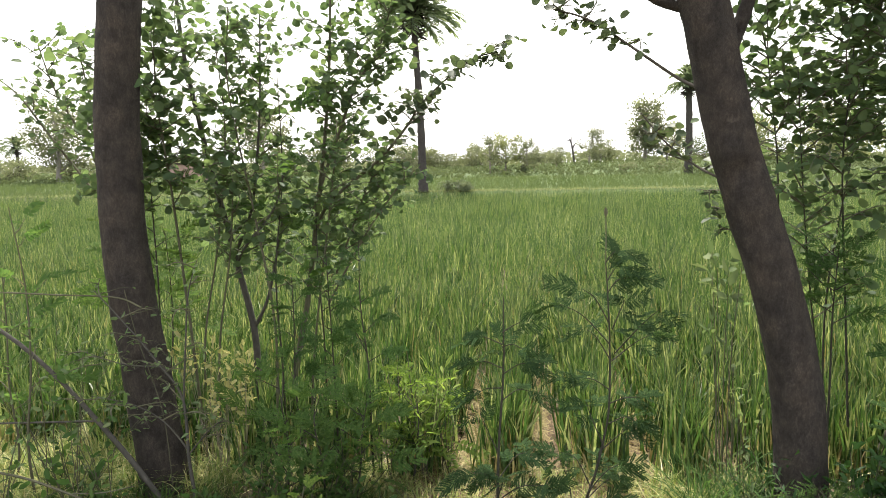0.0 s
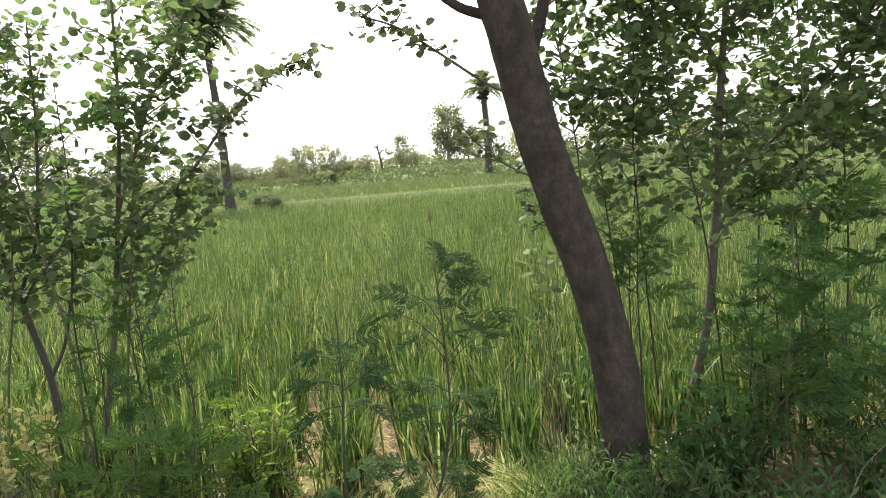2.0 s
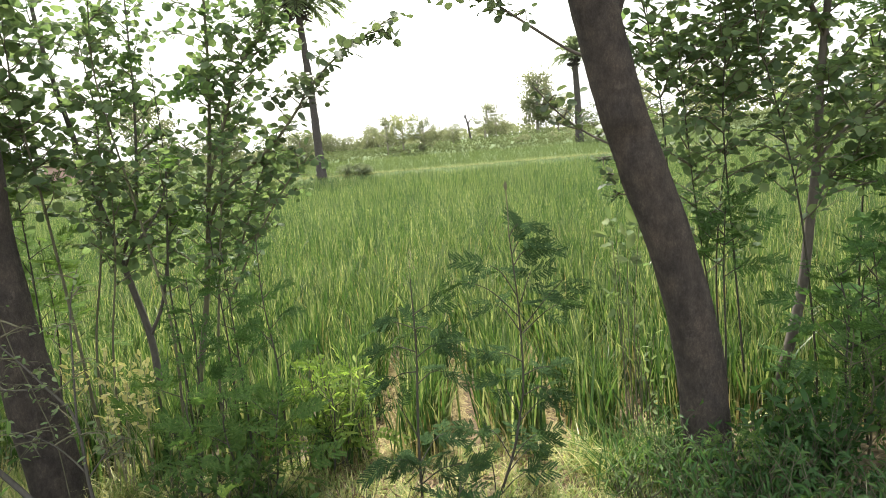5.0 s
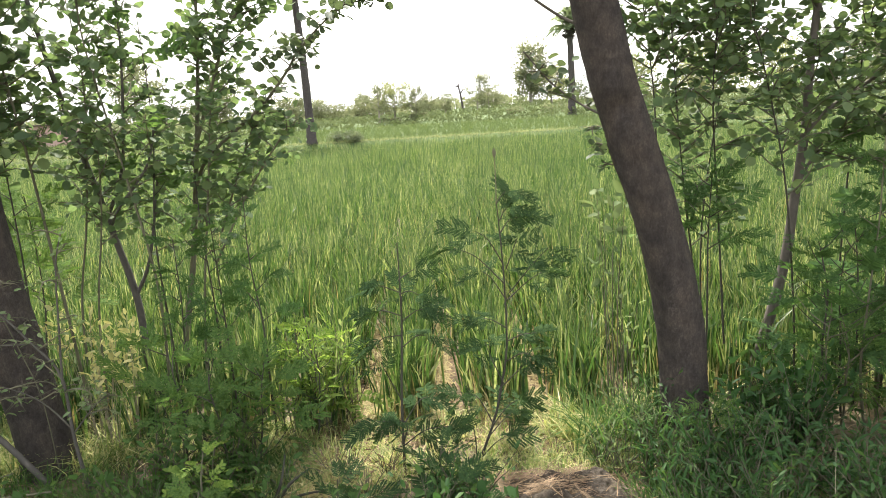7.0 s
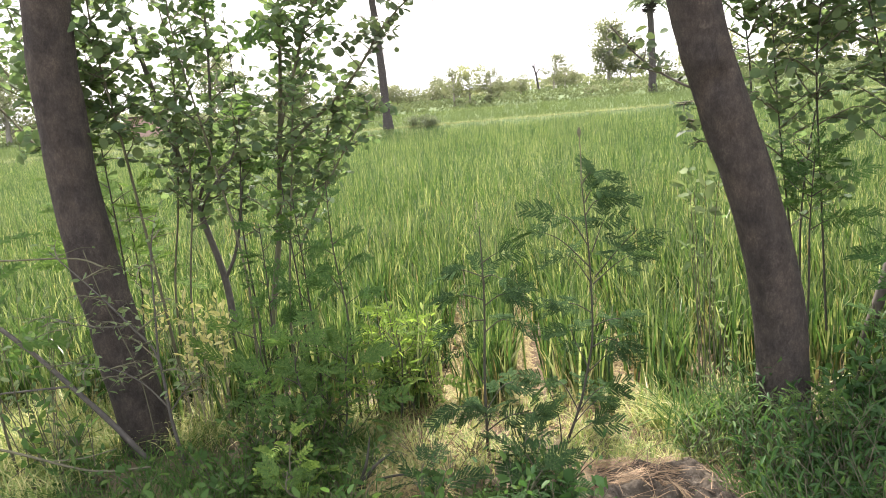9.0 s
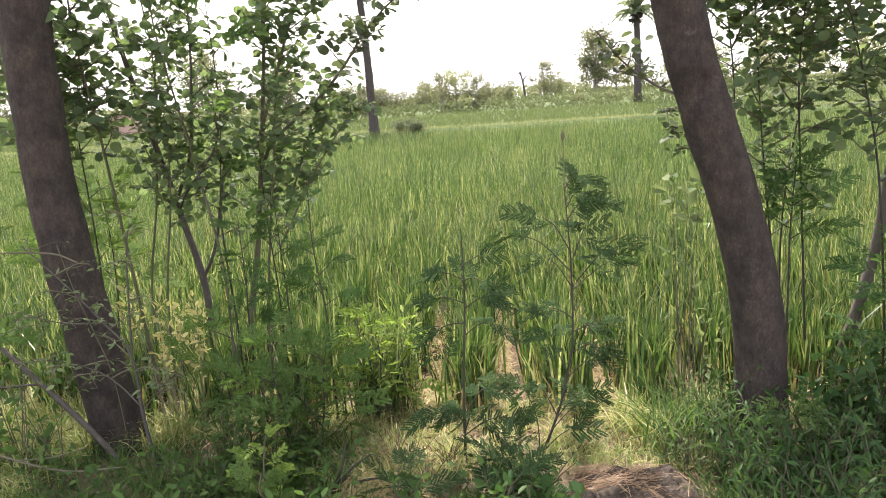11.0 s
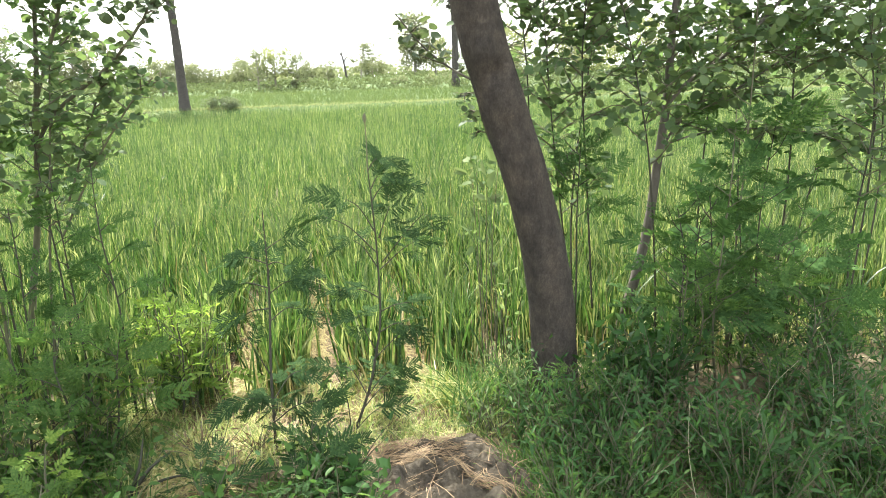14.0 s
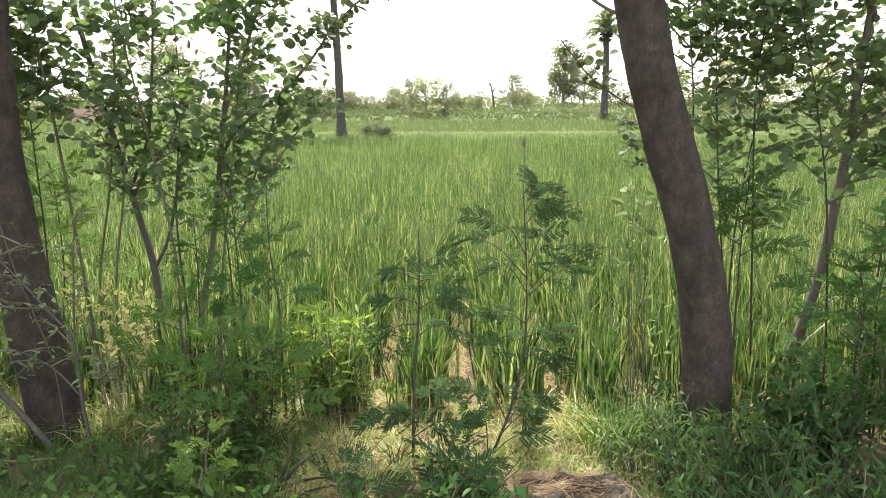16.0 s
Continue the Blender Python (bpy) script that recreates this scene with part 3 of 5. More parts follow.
def big_tree(name, label, trunk_pts, r, limbs, crown, rng, knots=()):
    """A trunk with bark relief, limbs, twigs and a leafy crown above."""
    t = thing(name, trunk_pts[0], label, "tree")
    path = spline([p for p in trunk_pts], 90)
    rad = r[0] + (r[1] - r[0]) * np.linspace(0, 1, 90) + 0.045 * np.exp(-np.linspace(0, 1, 90) * 26)
    V, F = tube(path, rad, 28)
    c = np.repeat(path, 28, axis=0)
    out = V - c
    bump_ = np.array([noise.noise(Vector((v[0] * 9, v[1] * 9, v[2] * 3.2))) * 0.075 + noise.noise(Vector((v[0] * 26, v[1] * 26, v[2] * 8))) * 0.045 for v in V])
    for (kx, kz, depth) in knots:
        dist = np.hypot((V[:, 0] - kx) / 0.035, (V[:, 2] - kz) / 0.05)
        bump_ += depth * np.exp(-dist ** 2) * (V[:, 1] < c[:, 1])
    trunk = part("trunk", smooth(mesh_of("trunk", c + out * (1 + bump_)[:, None], F)), BARK, t)
    lines = []
    for pts, r0, r1 in limbs:
        p, q = stem(pts, r0, r1, 28)
        part("limb", smooth(mesh_of("limb", *tube(p, q, 10, 0.03, rng))), BARK, trunk)
        lines.append((p, r0))
    tw = []
    for p, r0 in lines:
        tw += twigs_of(rng, p, crown[0], crown[3], 1.0, crown[1], 0.25, 1.0, min(0.006, r0 * 0.5))
    more = []
    for line, _ in tw:
        more += twigs_of(rng, line, crown[4], 0.2, 0.95, crown[1] * 0.45, 0.1, 1.0, 0.003)
    h = Heap()
    h.tubes(tw + more, 4)
    tagged(part("twig", h.mesh("twig"), TWIG, t), kind="stuff")
    P, A, N, S = leaves_on(rng, tw[len(tw) // 9:] + more, crown[2], 0.058)
    tagged(part("foliage", mesh_of("foliage", *stamp(ROUND_TRI, P, A, N, S)), ROUND, t), kind="stuff")
    return t


# leaning trunk by the open grass
rng = np.random.default_rng(21)
big_tree("shade_tree", "grey-brown tree trunk, slightly bent, above dry grass",
         [(-1.55, 3.15, -0.15), (-1.58, 3.15, 0.18), (-1.615, 3.15, 0.54), (-1.665, 3.15, 0.92), (-1.685, 3.15, 1.3), (-1.675, 3.15, 1.75), (-1.63, 3.15, 2.2), (-1.55, 3.2, 2.9), (-1.45, 3.3, 3.8)],
         (0.112, 0.085),
         [([(-1.58, 3.17, 2.65), (-1.2, 3.0, 3.1), (-0.7, 2.8, 3.4), (-0.2, 2.7, 3.6)], 0.035, 0.01),
          ([(-1.5, 3.25, 3.3), (-2.0, 3.4, 3.8), (-2.6, 3.5, 4.1)], 0.035, 0.01),
          ([(-1.45, 3.3, 3.75), (-1.3, 3.8, 4.3), (-1.0, 4.4, 4.7)], 0.045, 0.012),
          ([(-1.45, 3.3, 3.75), (-1.6, 2.8, 4.2), (-1.7, 2.2, 4.5)], 0.04, 0.012),
          # two unseen upper limbs, added so their leaves shade the front of the verge
          ([(-1.5, 3.25, 3.2), (-1.9, 3.5, 3.5), (-2.3, 3.7, 3.7), (-2.7, 3.9, 3.8)], 0.04, 0.01),
          ([(-1.47, 3.28, 3.6), (-1.1, 3.9, 3.9), (-0.9, 4.4, 4.0)], 0.035, 0.01)],
         (14, 0.62, 0.05, 0.25, 4), rng)

# bent trunk beside the clay heap
rng = np.random.default_rng(22)
big_tree("shade_tree", "brown rough-barked leaning tree trunk with side branches",
         [(1.29, 3.08, -0.15), (1.262, 3.08, 0.2), (1.245, 3.08, 0.5), (1.2, 3.08, 0.76), (1.125, 3.08, 1.06), (1.055, 3.08, 1.27), (0.98, 3.08, 1.51),
          (0.918, 3.08, 1.74), (0.868, 3.08, 1.97), (0.815, 3.08, 2.2), (0.74, 3.1, 2.6), (0.62, 3.2, 3.3), (0.55, 3.3, 3.9)],
         (0.100, 0.088),
         [([(0.90, 3.10, 1.84), (0.962, 3.15, 1.98), (1.035, 3.16, 2.2), (1.12, 3.2, 2.6), (1.3, 3.3, 3.1)], 0.036, 0.014),
          ([(0.80, 3.1, 2.1), (0.64, 3.1, 2.16), (0.55, 3.1, 2.26), (0.42, 3.1, 2.55), (0.2, 3.1, 2.8)], 0.022, 0.006),
          ([(0.55, 3.3, 3.85), (0.9, 3.7, 4.4), (1.2, 4.3, 4.8)], 0.05, 0.012),
          ([(0.6, 3.22, 3.5), (0.1, 3.0, 3.9), (-0.4, 2.8, 4.1)], 0.04, 0.01),
          ([(0.55, 3.3, 3.85), (0.7, 2.6, 4.3), (0.9, 1.9, 4.6)], 0.04, 0.01),
          # unseen upper limbs, added to shade the clay heap and the herbs
          ([(0.64, 3.2, 3.2), (1.2, 3.7, 3.6), (1.7, 4.1, 3.8), (2.2, 4.4, 3.9)], 0.045, 0.01),
          ([(0.57, 3.27, 3.7), (0.42, 3.9, 4.0), (0.3, 4.4, 4.15), (0.15, 4.8, 4.2)], 0.04, 0.01),
          ([(1.3, 3.3, 3.1), (1.8, 3.6, 3.3), (2.4, 3.9, 3.4), (3.0, 4.1, 3.4)], 0.03, 0.01)],
         (12, 0.55, 0.05, 0.45, 4), rng, knots=((0.98, 1.48, -0.35), (0.93, 1.55, 0.25), (1.2, 0.95, -0.2), (1.03, 1.25, -0.2)))

# the thin mossy twig that reaches out over the field, with its own leaves
rng = np.random.default_rng(23)
round_leaved("branch_spray", "thin mossy branch with round green leaves against the sky",
             [([(0.87, 3.1, 1.79), (0.775, 3.2, 1.852), (0.584, 3.2, 1.986), (0.41, 3.2, 2.103), (0.234, 3.2, 2.162)], 0.0085, 0.003),
              ([(0.98, 3.06, 1.42), (0.86, 3.12, 1.48), (0.74, 3.2, 1.58), (0.62, 3.2, 1.72)], 0.006, 0.003),
              ([(1.05, 3.06, 1.24), (0.98, 3.15, 1.30), (0.92, 3.2, 1.33)], 0.005, 0.003)],
             [(9, 0.5, 1.0, 0.15, 0.1), (7, 0.35, 1.0, 0.13, 0.1), (4, 0.4, 1.0, 0.11, -0.1)], rng, STEM, 0.04, 0.044, (0, 1, 2))

# pale-stemmed tree with a fork, and its dark companions
rng = np.random.default_rng(24)
round_leaved("forked_tree", "young pale-barked forked tree with many round leaves",
             [([(1.70, 3.5, -0.12), (1.75, 3.5, 0.06), (1.84, 3.5, 0.37), (1.915, 3.5, 0.70), (1.95, 3.5, 1.02), (1.985, 3.5, 1.32), (2.0, 3.5, 1.7), (2.06, 3.5, 2.3), (2.1, 3.5, 2.9)], 0.031, 0.013),
              ([(1.945, 3.5, 1.0), (2.02, 3.5, 1.17), (2.17, 3.5, 1.295), (2.35, 3.5, 1.36), (2.6, 3.5, 1.5), (2.9, 3.45, 1.7)], 0.008, 0.004),
              ([(1.985, 3.5, 1.3), (2.1, 3.48, 1.42), (2.35, 3.45, 1.6), (2.6, 3.4, 1.9), (2.8, 3.4, 2.2)], 0.012, 0.005),
              ([(2.03, 3.5, 1.85), (1.85, 3.45, 2.1), (1.6, 3.4, 2.3), (1.4, 3.4, 2.55)], 0.014, 0.005),
              ([(2.05, 3.5, 2.1), (2.3, 3.4, 2.35), (2.7, 3.3, 2.5), (3.1, 3.3, 2.6)], 0.015, 0.005),
              ([(1.955, 3.5, 1.1), (2.2, 3.42, 1.17), (2.6, 3.35, 1.16), (3.0, 3.3, 1.05)], 0.005, 0.002)],
             [(24, 0.6, 1.0, 0.5, 0.3), (15, 0.2, 1.0, 0.38, 0.2), (22, 0.15, 1.0, 0.44, 0.2), (32, 0.1, 1.0, 0.48, 0.1), (30, 0.15, 1.0, 0.48, 0.1), (16, 0.25, 1.0, 0.24, 0.1)], rng, STEM, 0.049, 0.032)
rng = np.random.default_rng(25)
round_leaved("leafy_shrub", "slender dark-stemmed shrub with dense round leaves",
             [([(1.88, 3.3, 0.0), (1.86, 3.3, 0.47), (1.80, 3.3, 1.06), (1.72, 3.3, 1.45), (1.62, 3.3, 1.85), (1.55, 3.3, 2.3)], 0.0055, 0.0025),
              ([(1.52, 3.55, 0.0), (1.48, 3.5, 0.5), (1.42, 3.5, 1.0), (1.36, 3.45, 1.4), (1.32, 3.45, 1.9)], 0.0055, 0.0025),
              ([(1.60, 3.45, 0.3), (1.56, 3.45, 0.9), (1.5, 3.4, 1.5), (1.52, 3.4, 2.0), (1.45, 3.4, 2.5)], 0.0055, 0.0025)],
             [(22, 0.42, 1.0, 0.36, 0.2), (26, 0.42, 1.0, 0.34, 0.2), (28, 0.42, 1.0, 0.38, 0.2)], rng, DARKTWIG, 0.044, 0.034)
rng = np.random.default_rng(251)
round_leaved("leafy_shrub", "tall slender shrub crowded with round leaves",
             [([(1.62, 3.75, 0.0), (1.6, 3.75, 0.8), (1.66, 3.7, 1.5), (1.72, 3.7, 2.0), (1.75, 3.7, 2.7)], 0.0055, 0.0025),
              ([(1.34, 3.6, 0.0), (1.32, 3.6, 0.9), (1.3, 3.6, 1.5), (1.24, 3.6, 2.0), (1.22, 3.6, 2.6)], 0.0055, 0.0025),
              ([(2.3, 3.7, 0.0), (2.32, 3.7, 0.9), (2.36, 3.7, 1.6), (2.45, 3.7, 2.2), (2.4, 3.7, 2.8)], 0.0055, 0.0025)],
             [(30, 0.52, 1.0, 0.44, 0.2), (30, 0.55, 1.0, 0.4, 0.2), (28, 0.5, 1.0, 0.42, 0.2)], rng, DARKTWIG, 0.05, 0.034)
rng = np.random.default_rng(26)
round_leaved("leafy_shrub", "dark leafy shrub at the end of the hedge",
             [([(2.9, 3.2, 0.0), (2.85, 3.2, 0.6), (2.9, 3.2, 1.2), (2.8, 3.2, 1.8), (2.9, 3.2, 2.4)], 0.0055, 0.0025),
              ([(3.3, 3.6, 0.0), (3.35, 3.6, 0.8), (3.3, 3.6, 1.6), (3.4, 3.6, 2.5)], 0.0055, 0.0025)],
             [(26, 0.36, 1.0, 0.5, 0.15), (26, 0.4, 1.0, 0.5, 0.15)], rng, DARKTWIG, 0.05, 0.036)

rng = np.random.default_rng(261)
round_leaved("leafy_shrub", "tall dark leafy shrub closing the hedge",
             [([(2.62, 3.45, 0.0), (2.66, 3.45, 0.9), (2.6, 3.4, 1.6), (2.7, 3.4, 2.2), (2.75, 3.4, 2.9)], 0.0055, 0.0025),
              ([(3.05, 3.4, 0.0), (3.1, 3.4, 1.0), (3.05, 3.4, 1.8), (3.15, 3.4, 2.6), (3.1, 3.4, 3.1)], 0.0055, 0.0025)],
             [(44, 0.4, 1.0, 0.5, 0.1), (44, 0.4, 1.0, 0.5, 0.1)], rng, DARKTWIG, 0.05, 0.034)

# two-stemmed shrub in front of the field
rng = np.random.default_rng(27)
round_leaved("round_leaved_shrub", "open shrub with grey leaning stem and round leaves",
             [([(-1.37, 3.8, -0.1), (-1.35, 3.8, 0.4), (-1.362, 3.8, 0.66), (-1.42, 3.8, 0.93), (-1.48, 3.8, 1.2), (-1.55, 3.8, 1.5), (-1.62, 3.8, 1.84), (-1.68, 3.8, 2.2), (-1.7, 3.8, 2.6)], 0.021, 0.009),
              ([(-1.36, 3.8, 0.64), (-1.27, 3.78, 0.80), (-1.2, 3.75, 1.02), (-1.15, 3.75, 1.25)], 0.011, 0.005),
              ([(-1.45, 3.8, 1.05), (-1.32, 3.75, 1.3), (-1.25, 3.7, 1.6), (-1.22, 3.7, 1.9), (-1.2, 3.7, 2.3)], 0.010, 0.004),
              ([(-1.52, 3.8, 1.4), (-1.62, 3.7, 1.6), (-1.8, 3.6, 1.75), (-1.95, 3.6, 1.9)], 0.008, 0.003),
              ([(-1.44, 3.8, 1.0), (-1.3, 3.6, 1.12), (-1.1, 3.5, 1.32), (-1.0, 3.4, 1.5)], 0.008, 0.004)],
             [(19, 0.42, 1.0, 0.42, 0.2), (6, 0.4, 1.0, 0.24, 0.1), (17, 0.25, 1.0, 0.36, 0.2), (12, 0.2, 1.0, 0.3, 0.1), (9, 0.2, 1.0, 0.30, 0.1)], rng, GREYSTEM, 0.044, 0.032)
rng = np.random.default_rng(28)
round_leaved("round_leaved_sapling", "slim upright sapling, long sprays of round leaves",
             [([(-1.26, 3.9, -0.1), (-1.14, 3.9, 0.5), (-1.075, 3.9, 0.8), (-1.01, 3.9, 1.22), (-0.95, 3.9, 1.63), (-0.908, 3.9, 2.0), (-0.88, 3.9, 2.5)], 0.019, 0.006),
              ([(-1.02, 3.88, 1.15), (-0.90, 3.8, 1.337), (-0.615, 3.8, 1.565), (-0.46, 3.8, 1.742), (-0.40, 3.8, 1.83), (-0.22, 3.8, 1.99), (0.04, 3.8, 2.137)], 0.011, 0.003),
              ([(-1.02, 3.88, 1.3), (-0.83, 3.8, 1.715), (-0.733, 3.8, 1.95), (-0.61, 3.8, 2.12), (-0.52, 3.8, 2.4)], 0.010, 0.003),
              ([(-0.88, 3.8, 0.95), (-0.80, 3.8, 1.15), (-0.72, 3.8, 1.35), (-0.6, 3.8, 1.6)], 0.006, 0.003)],
             [(28, 0.36, 1.0, 0.36, 0.25), (20, 0.3, 1.0, 0.22, 0.25), (30, 0.2, 1.0, 0.28, 0.2), (16, 0.2, 1.0, 0.22, 0.1)], rng, TWIG, 0.046, 0.029, (1,))
rng = np.random.default_rng(282)
round_leaved("leafy_shrub", "leafy shoots close behind the bent trunk",
             [([(-1.55, 3.55, 0.0), (-1.58, 3.5, 0.8), (-1.6, 3.45, 1.4), (-1.62, 3.4, 1.9), (-1.6, 3.4, 2.4)], 0.009, 0.003),
              ([(-1.95, 3.5, 0.0), (-1.9, 3.5, 1.0), (-1.86, 3.45, 1.5), (-1.82, 3.4, 2.1)], 0.009, 0.003)],
             [(24, 0.5, 1.0, 0.34, 0.2), (24, 0.5, 1.0, 0.36, 0.2)], rng, TWIG, 0.054, 0.034)
rng = np.random.default_rng(281)
round_leaved("round_leaved_sapling", "cluster of slender shoots with small round leaves",
             [([(-1.0, 3.6, 0.0), (-0.95, 3.6, 0.6), (-0.86, 3.6, 1.2), (-0.8, 3.6, 1.6)], 0.008, 0.003),
              ([(-1.15, 3.5, 0.0), (-1.12, 3.5, 0.7), (-1.2, 3.5, 1.3), (-1.3, 3.5, 1.9), (-1.28, 3.5, 2.3)], 0.008, 0.003),
              ([(-1.5, 3.6, 0.0), (-1.47, 3.6, 0.6), (-1.36, 3.55, 1.1), (-1.3, 3.5, 1.5)], 0.007, 0.003),
              ([(-1.62, 3.7, 0.0), (-1.6, 3.7, 0.6), (-1.5, 3.7, 1.1), (-1.42, 3.7, 1.7), (-1.45, 3.7, 2.2)], 0.007, 0.003),
              ([(-0.9, 3.7, 0.8), (-0.7, 3.7, 1.15), (-0.52, 3.7, 1.4), (-0.42, 3.7, 1.5)], 0.006, 0.003)],
             [(12, 0.5, 1.0, 0.26, 0.2), (16, 0.5, 1.0, 0.3, 0.2), (8, 0.55, 1.0, 0.24, 0.2), (15, 0.5, 1.0, 0.3, 0.2), (10, 0.3, 1.0, 0.2, 0.2)], rng, TWIG, 0.042, 0.032)
rng = np.random.default_rng(29)
round_leaved("round_leaved_shrub", "thin bare-tipped shrub behind the bent trunk",
             [([(-1.95, 3.7, -0.05), (-2.0, 3.7, 0.6), (-2.1, 3.7, 1.2), (-2.15, 3.7, 1.36), (-2.43, 3.7, 1.74), (-2.58, 3.7, 1.94), (-2.72, 3.7, 2.05)], 0.012, 0.003),
              ([(-2.08, 3.7, 1.1), (-2.17, 3.7, 1.6), (-2.35, 3.7, 1.93), (-2.44, 3.7, 2.2)], 0.008, 0.003),
              ([(-2.05, 3.7, 1.0), (-2.05, 3.6, 1.5), (-2.1, 3.6, 1.9), (-2.15, 3.6, 2.2)], 0.008, 0.003)],
             [(7, 0.5, 0.85, 0.16, 0.2), (14, 0.3, 1.0, 0.22, 0.2), (12, 0.35, 1.0, 0.22, 0.2)], rng, TWIG, 0.041, 0.036)


def feathery(name, label, foot, stems, rng, frond=0.14, material=FEATHER, tiers=7, per=3, low=0.25, reach=0.2, stemmat=TWIG, fronds=None, zones=None, taper=0.7):
    """A sapling with rising side branches that carry drooping twice-feathered leaves. stems: lists of points, foot first."""
    t = thing(name, foot, label, "sapling")
    lines, mains, P, A, N, S = [], [], [], [], [], []
    for pts in stems:
        path, rad = stem(pts, 0.0065, 0.002, 26)
        mains.append(part("stem", smooth(mesh_of("stem", *tube(path, rad, 6))), stemmat, t))
        levels = [a + (b - a) * (k + rng.uniform(0, 0.8)) / m for a, b, m in (zones or [(low, 1.0, tiers)]) for k in range(m)]
        for k, u in enumerate(levels):
            i = min(25, int(u * 25))
            az = k * 2.4 + rng.uniform(-0.6, 0.6)
            flat = np.array([math.cos(az), math.sin(az), 0.0])
            b = reach * rng.uniform(0.5, 1.15) * (1.2 - 1.35 * taper * u)
            end = path[i] + flat * b + np.array([0, 0, b * rng.uniform(0.5, 1.1)])
            line = spline([path[i], path[i] + flat * b * 0.45 + np.array([0, 0, b * 0.3]), end], 8)
            lines.append((line, np.linspace(0.003, 0.0012, 8)))
            for q in range(per):
                a2 = az + (0.0 if q == 0 else (0.5 + 0.9 * rng.uniform()) * (1 if q % 2 else -1))
                P.append(line[-1 - min(5, int(2.2 * q))])
                A.append(np.array([math.cos(a2), math.sin(a2), rng.uniform(-0.35, 0.5) + 0.6 * u]))
                N.append(np.array([0, 0, 1.0]) + rng.normal(0, 0.6, 3))
                S.append(frond * rng.uniform(0.65, 1.2) * (1.2 - taper * u))
    h = Heap()
    h.tubes(lines, 5)
    tagged(part("twig", smooth(h.mesh("twig")), stemmat, mains[0]), kind="stuff")
    P, A, N, S = np.array(P), np.array(A), np.array(N), np.array(S)
    f = Heap()
    for k, tpl in enumerate(fronds or FEATHERS):
        f.add(*stamp(tpl, P[k::3], A[k::3], N[k::3], S[k::3]))
    tagged(part("foliage", f.mesh("foliage"), material, t), kind="stuff")
    return t


def wobble(rng, x, y, top, lean=0.05, k=5):
    zs = np.linspace(-0.05, top, k)
    off = np.cumsum(rng.normal(0, lean * 0.4, (k, 2)), axis=0)
    return [(x + o[0], y + o[1], z) for o, z in zip(off, zs)]


def branched_sapling(label, main, sides, rng, frond, material, bark=DARKTWIG):
    """A sapling with one stem and named side branches, each ending in a spray of twice-feathered leaves.
    sides: (start, middle, end, number of leaves)."""
    t = thing("feathery_sapling", main[0], label, "sapling")
    path, rad = stem(main, 0.0065, 0.002, 30)
    bole = part("stem", smooth(mesh_of("stem", *tube(path, rad, 7))), bark, t)
    P, A, N, S = [], [], [], []
    for a, m, b, count in sides:
        sway = rng.normal(0, 0.05)
        line = spline([a, (m[0], m[1] + 0.5 * sway, m[2]), (b[0], b[1] + sway, b[2])], 10)
        part("branch", smooth(mesh_of("branch", *tube(line, np.linspace(0.003, 0.0012, 10), 5))), bark, bole)
        go = unit(line[-1] - line[3])
        for k in range(count):
            at = line[9 - min(6, int(1.4 * k))]
            turn_ = rng.normal(0, 0.25) if k == 0 else (1 if k % 2 else -1) * rng.uniform(0.4, 1.3)
            c, s = math.cos(turn_), math.sin(turn_)
            P.append(at)
            A.append(np.array([go[0] * c - s * 0.6, go[1] * c + s * 0.8 * (1 if go[0] > 0 else -1), 0.35 * go[2] + rng.uniform(-0.3, 0.25)]))
            N.append(np.array([0, -0.3, 1.0]) + rng.normal(0, 0.5, 3))
            S.append(frond * rng.uniform(0.7, 1.15))
    P, A, N, S = np.array(P), np.array(A), np.array(N), np.array(S)
    f = Heap()
    for k, tpl in enumerate(FEATHERS):
        f.add(*stamp(tpl, P[k::3], A[k::3], N[k::3], S[k::3]))
    tagged(part("foliage", f.mesh("foliage"), material, t), kind="stuff")
    return t, bole


def side(x0, z0, x1, z1, x2, z2, count, y):
    return (x0, y, z0), (x1, y, z1), (x2, y, z2), count


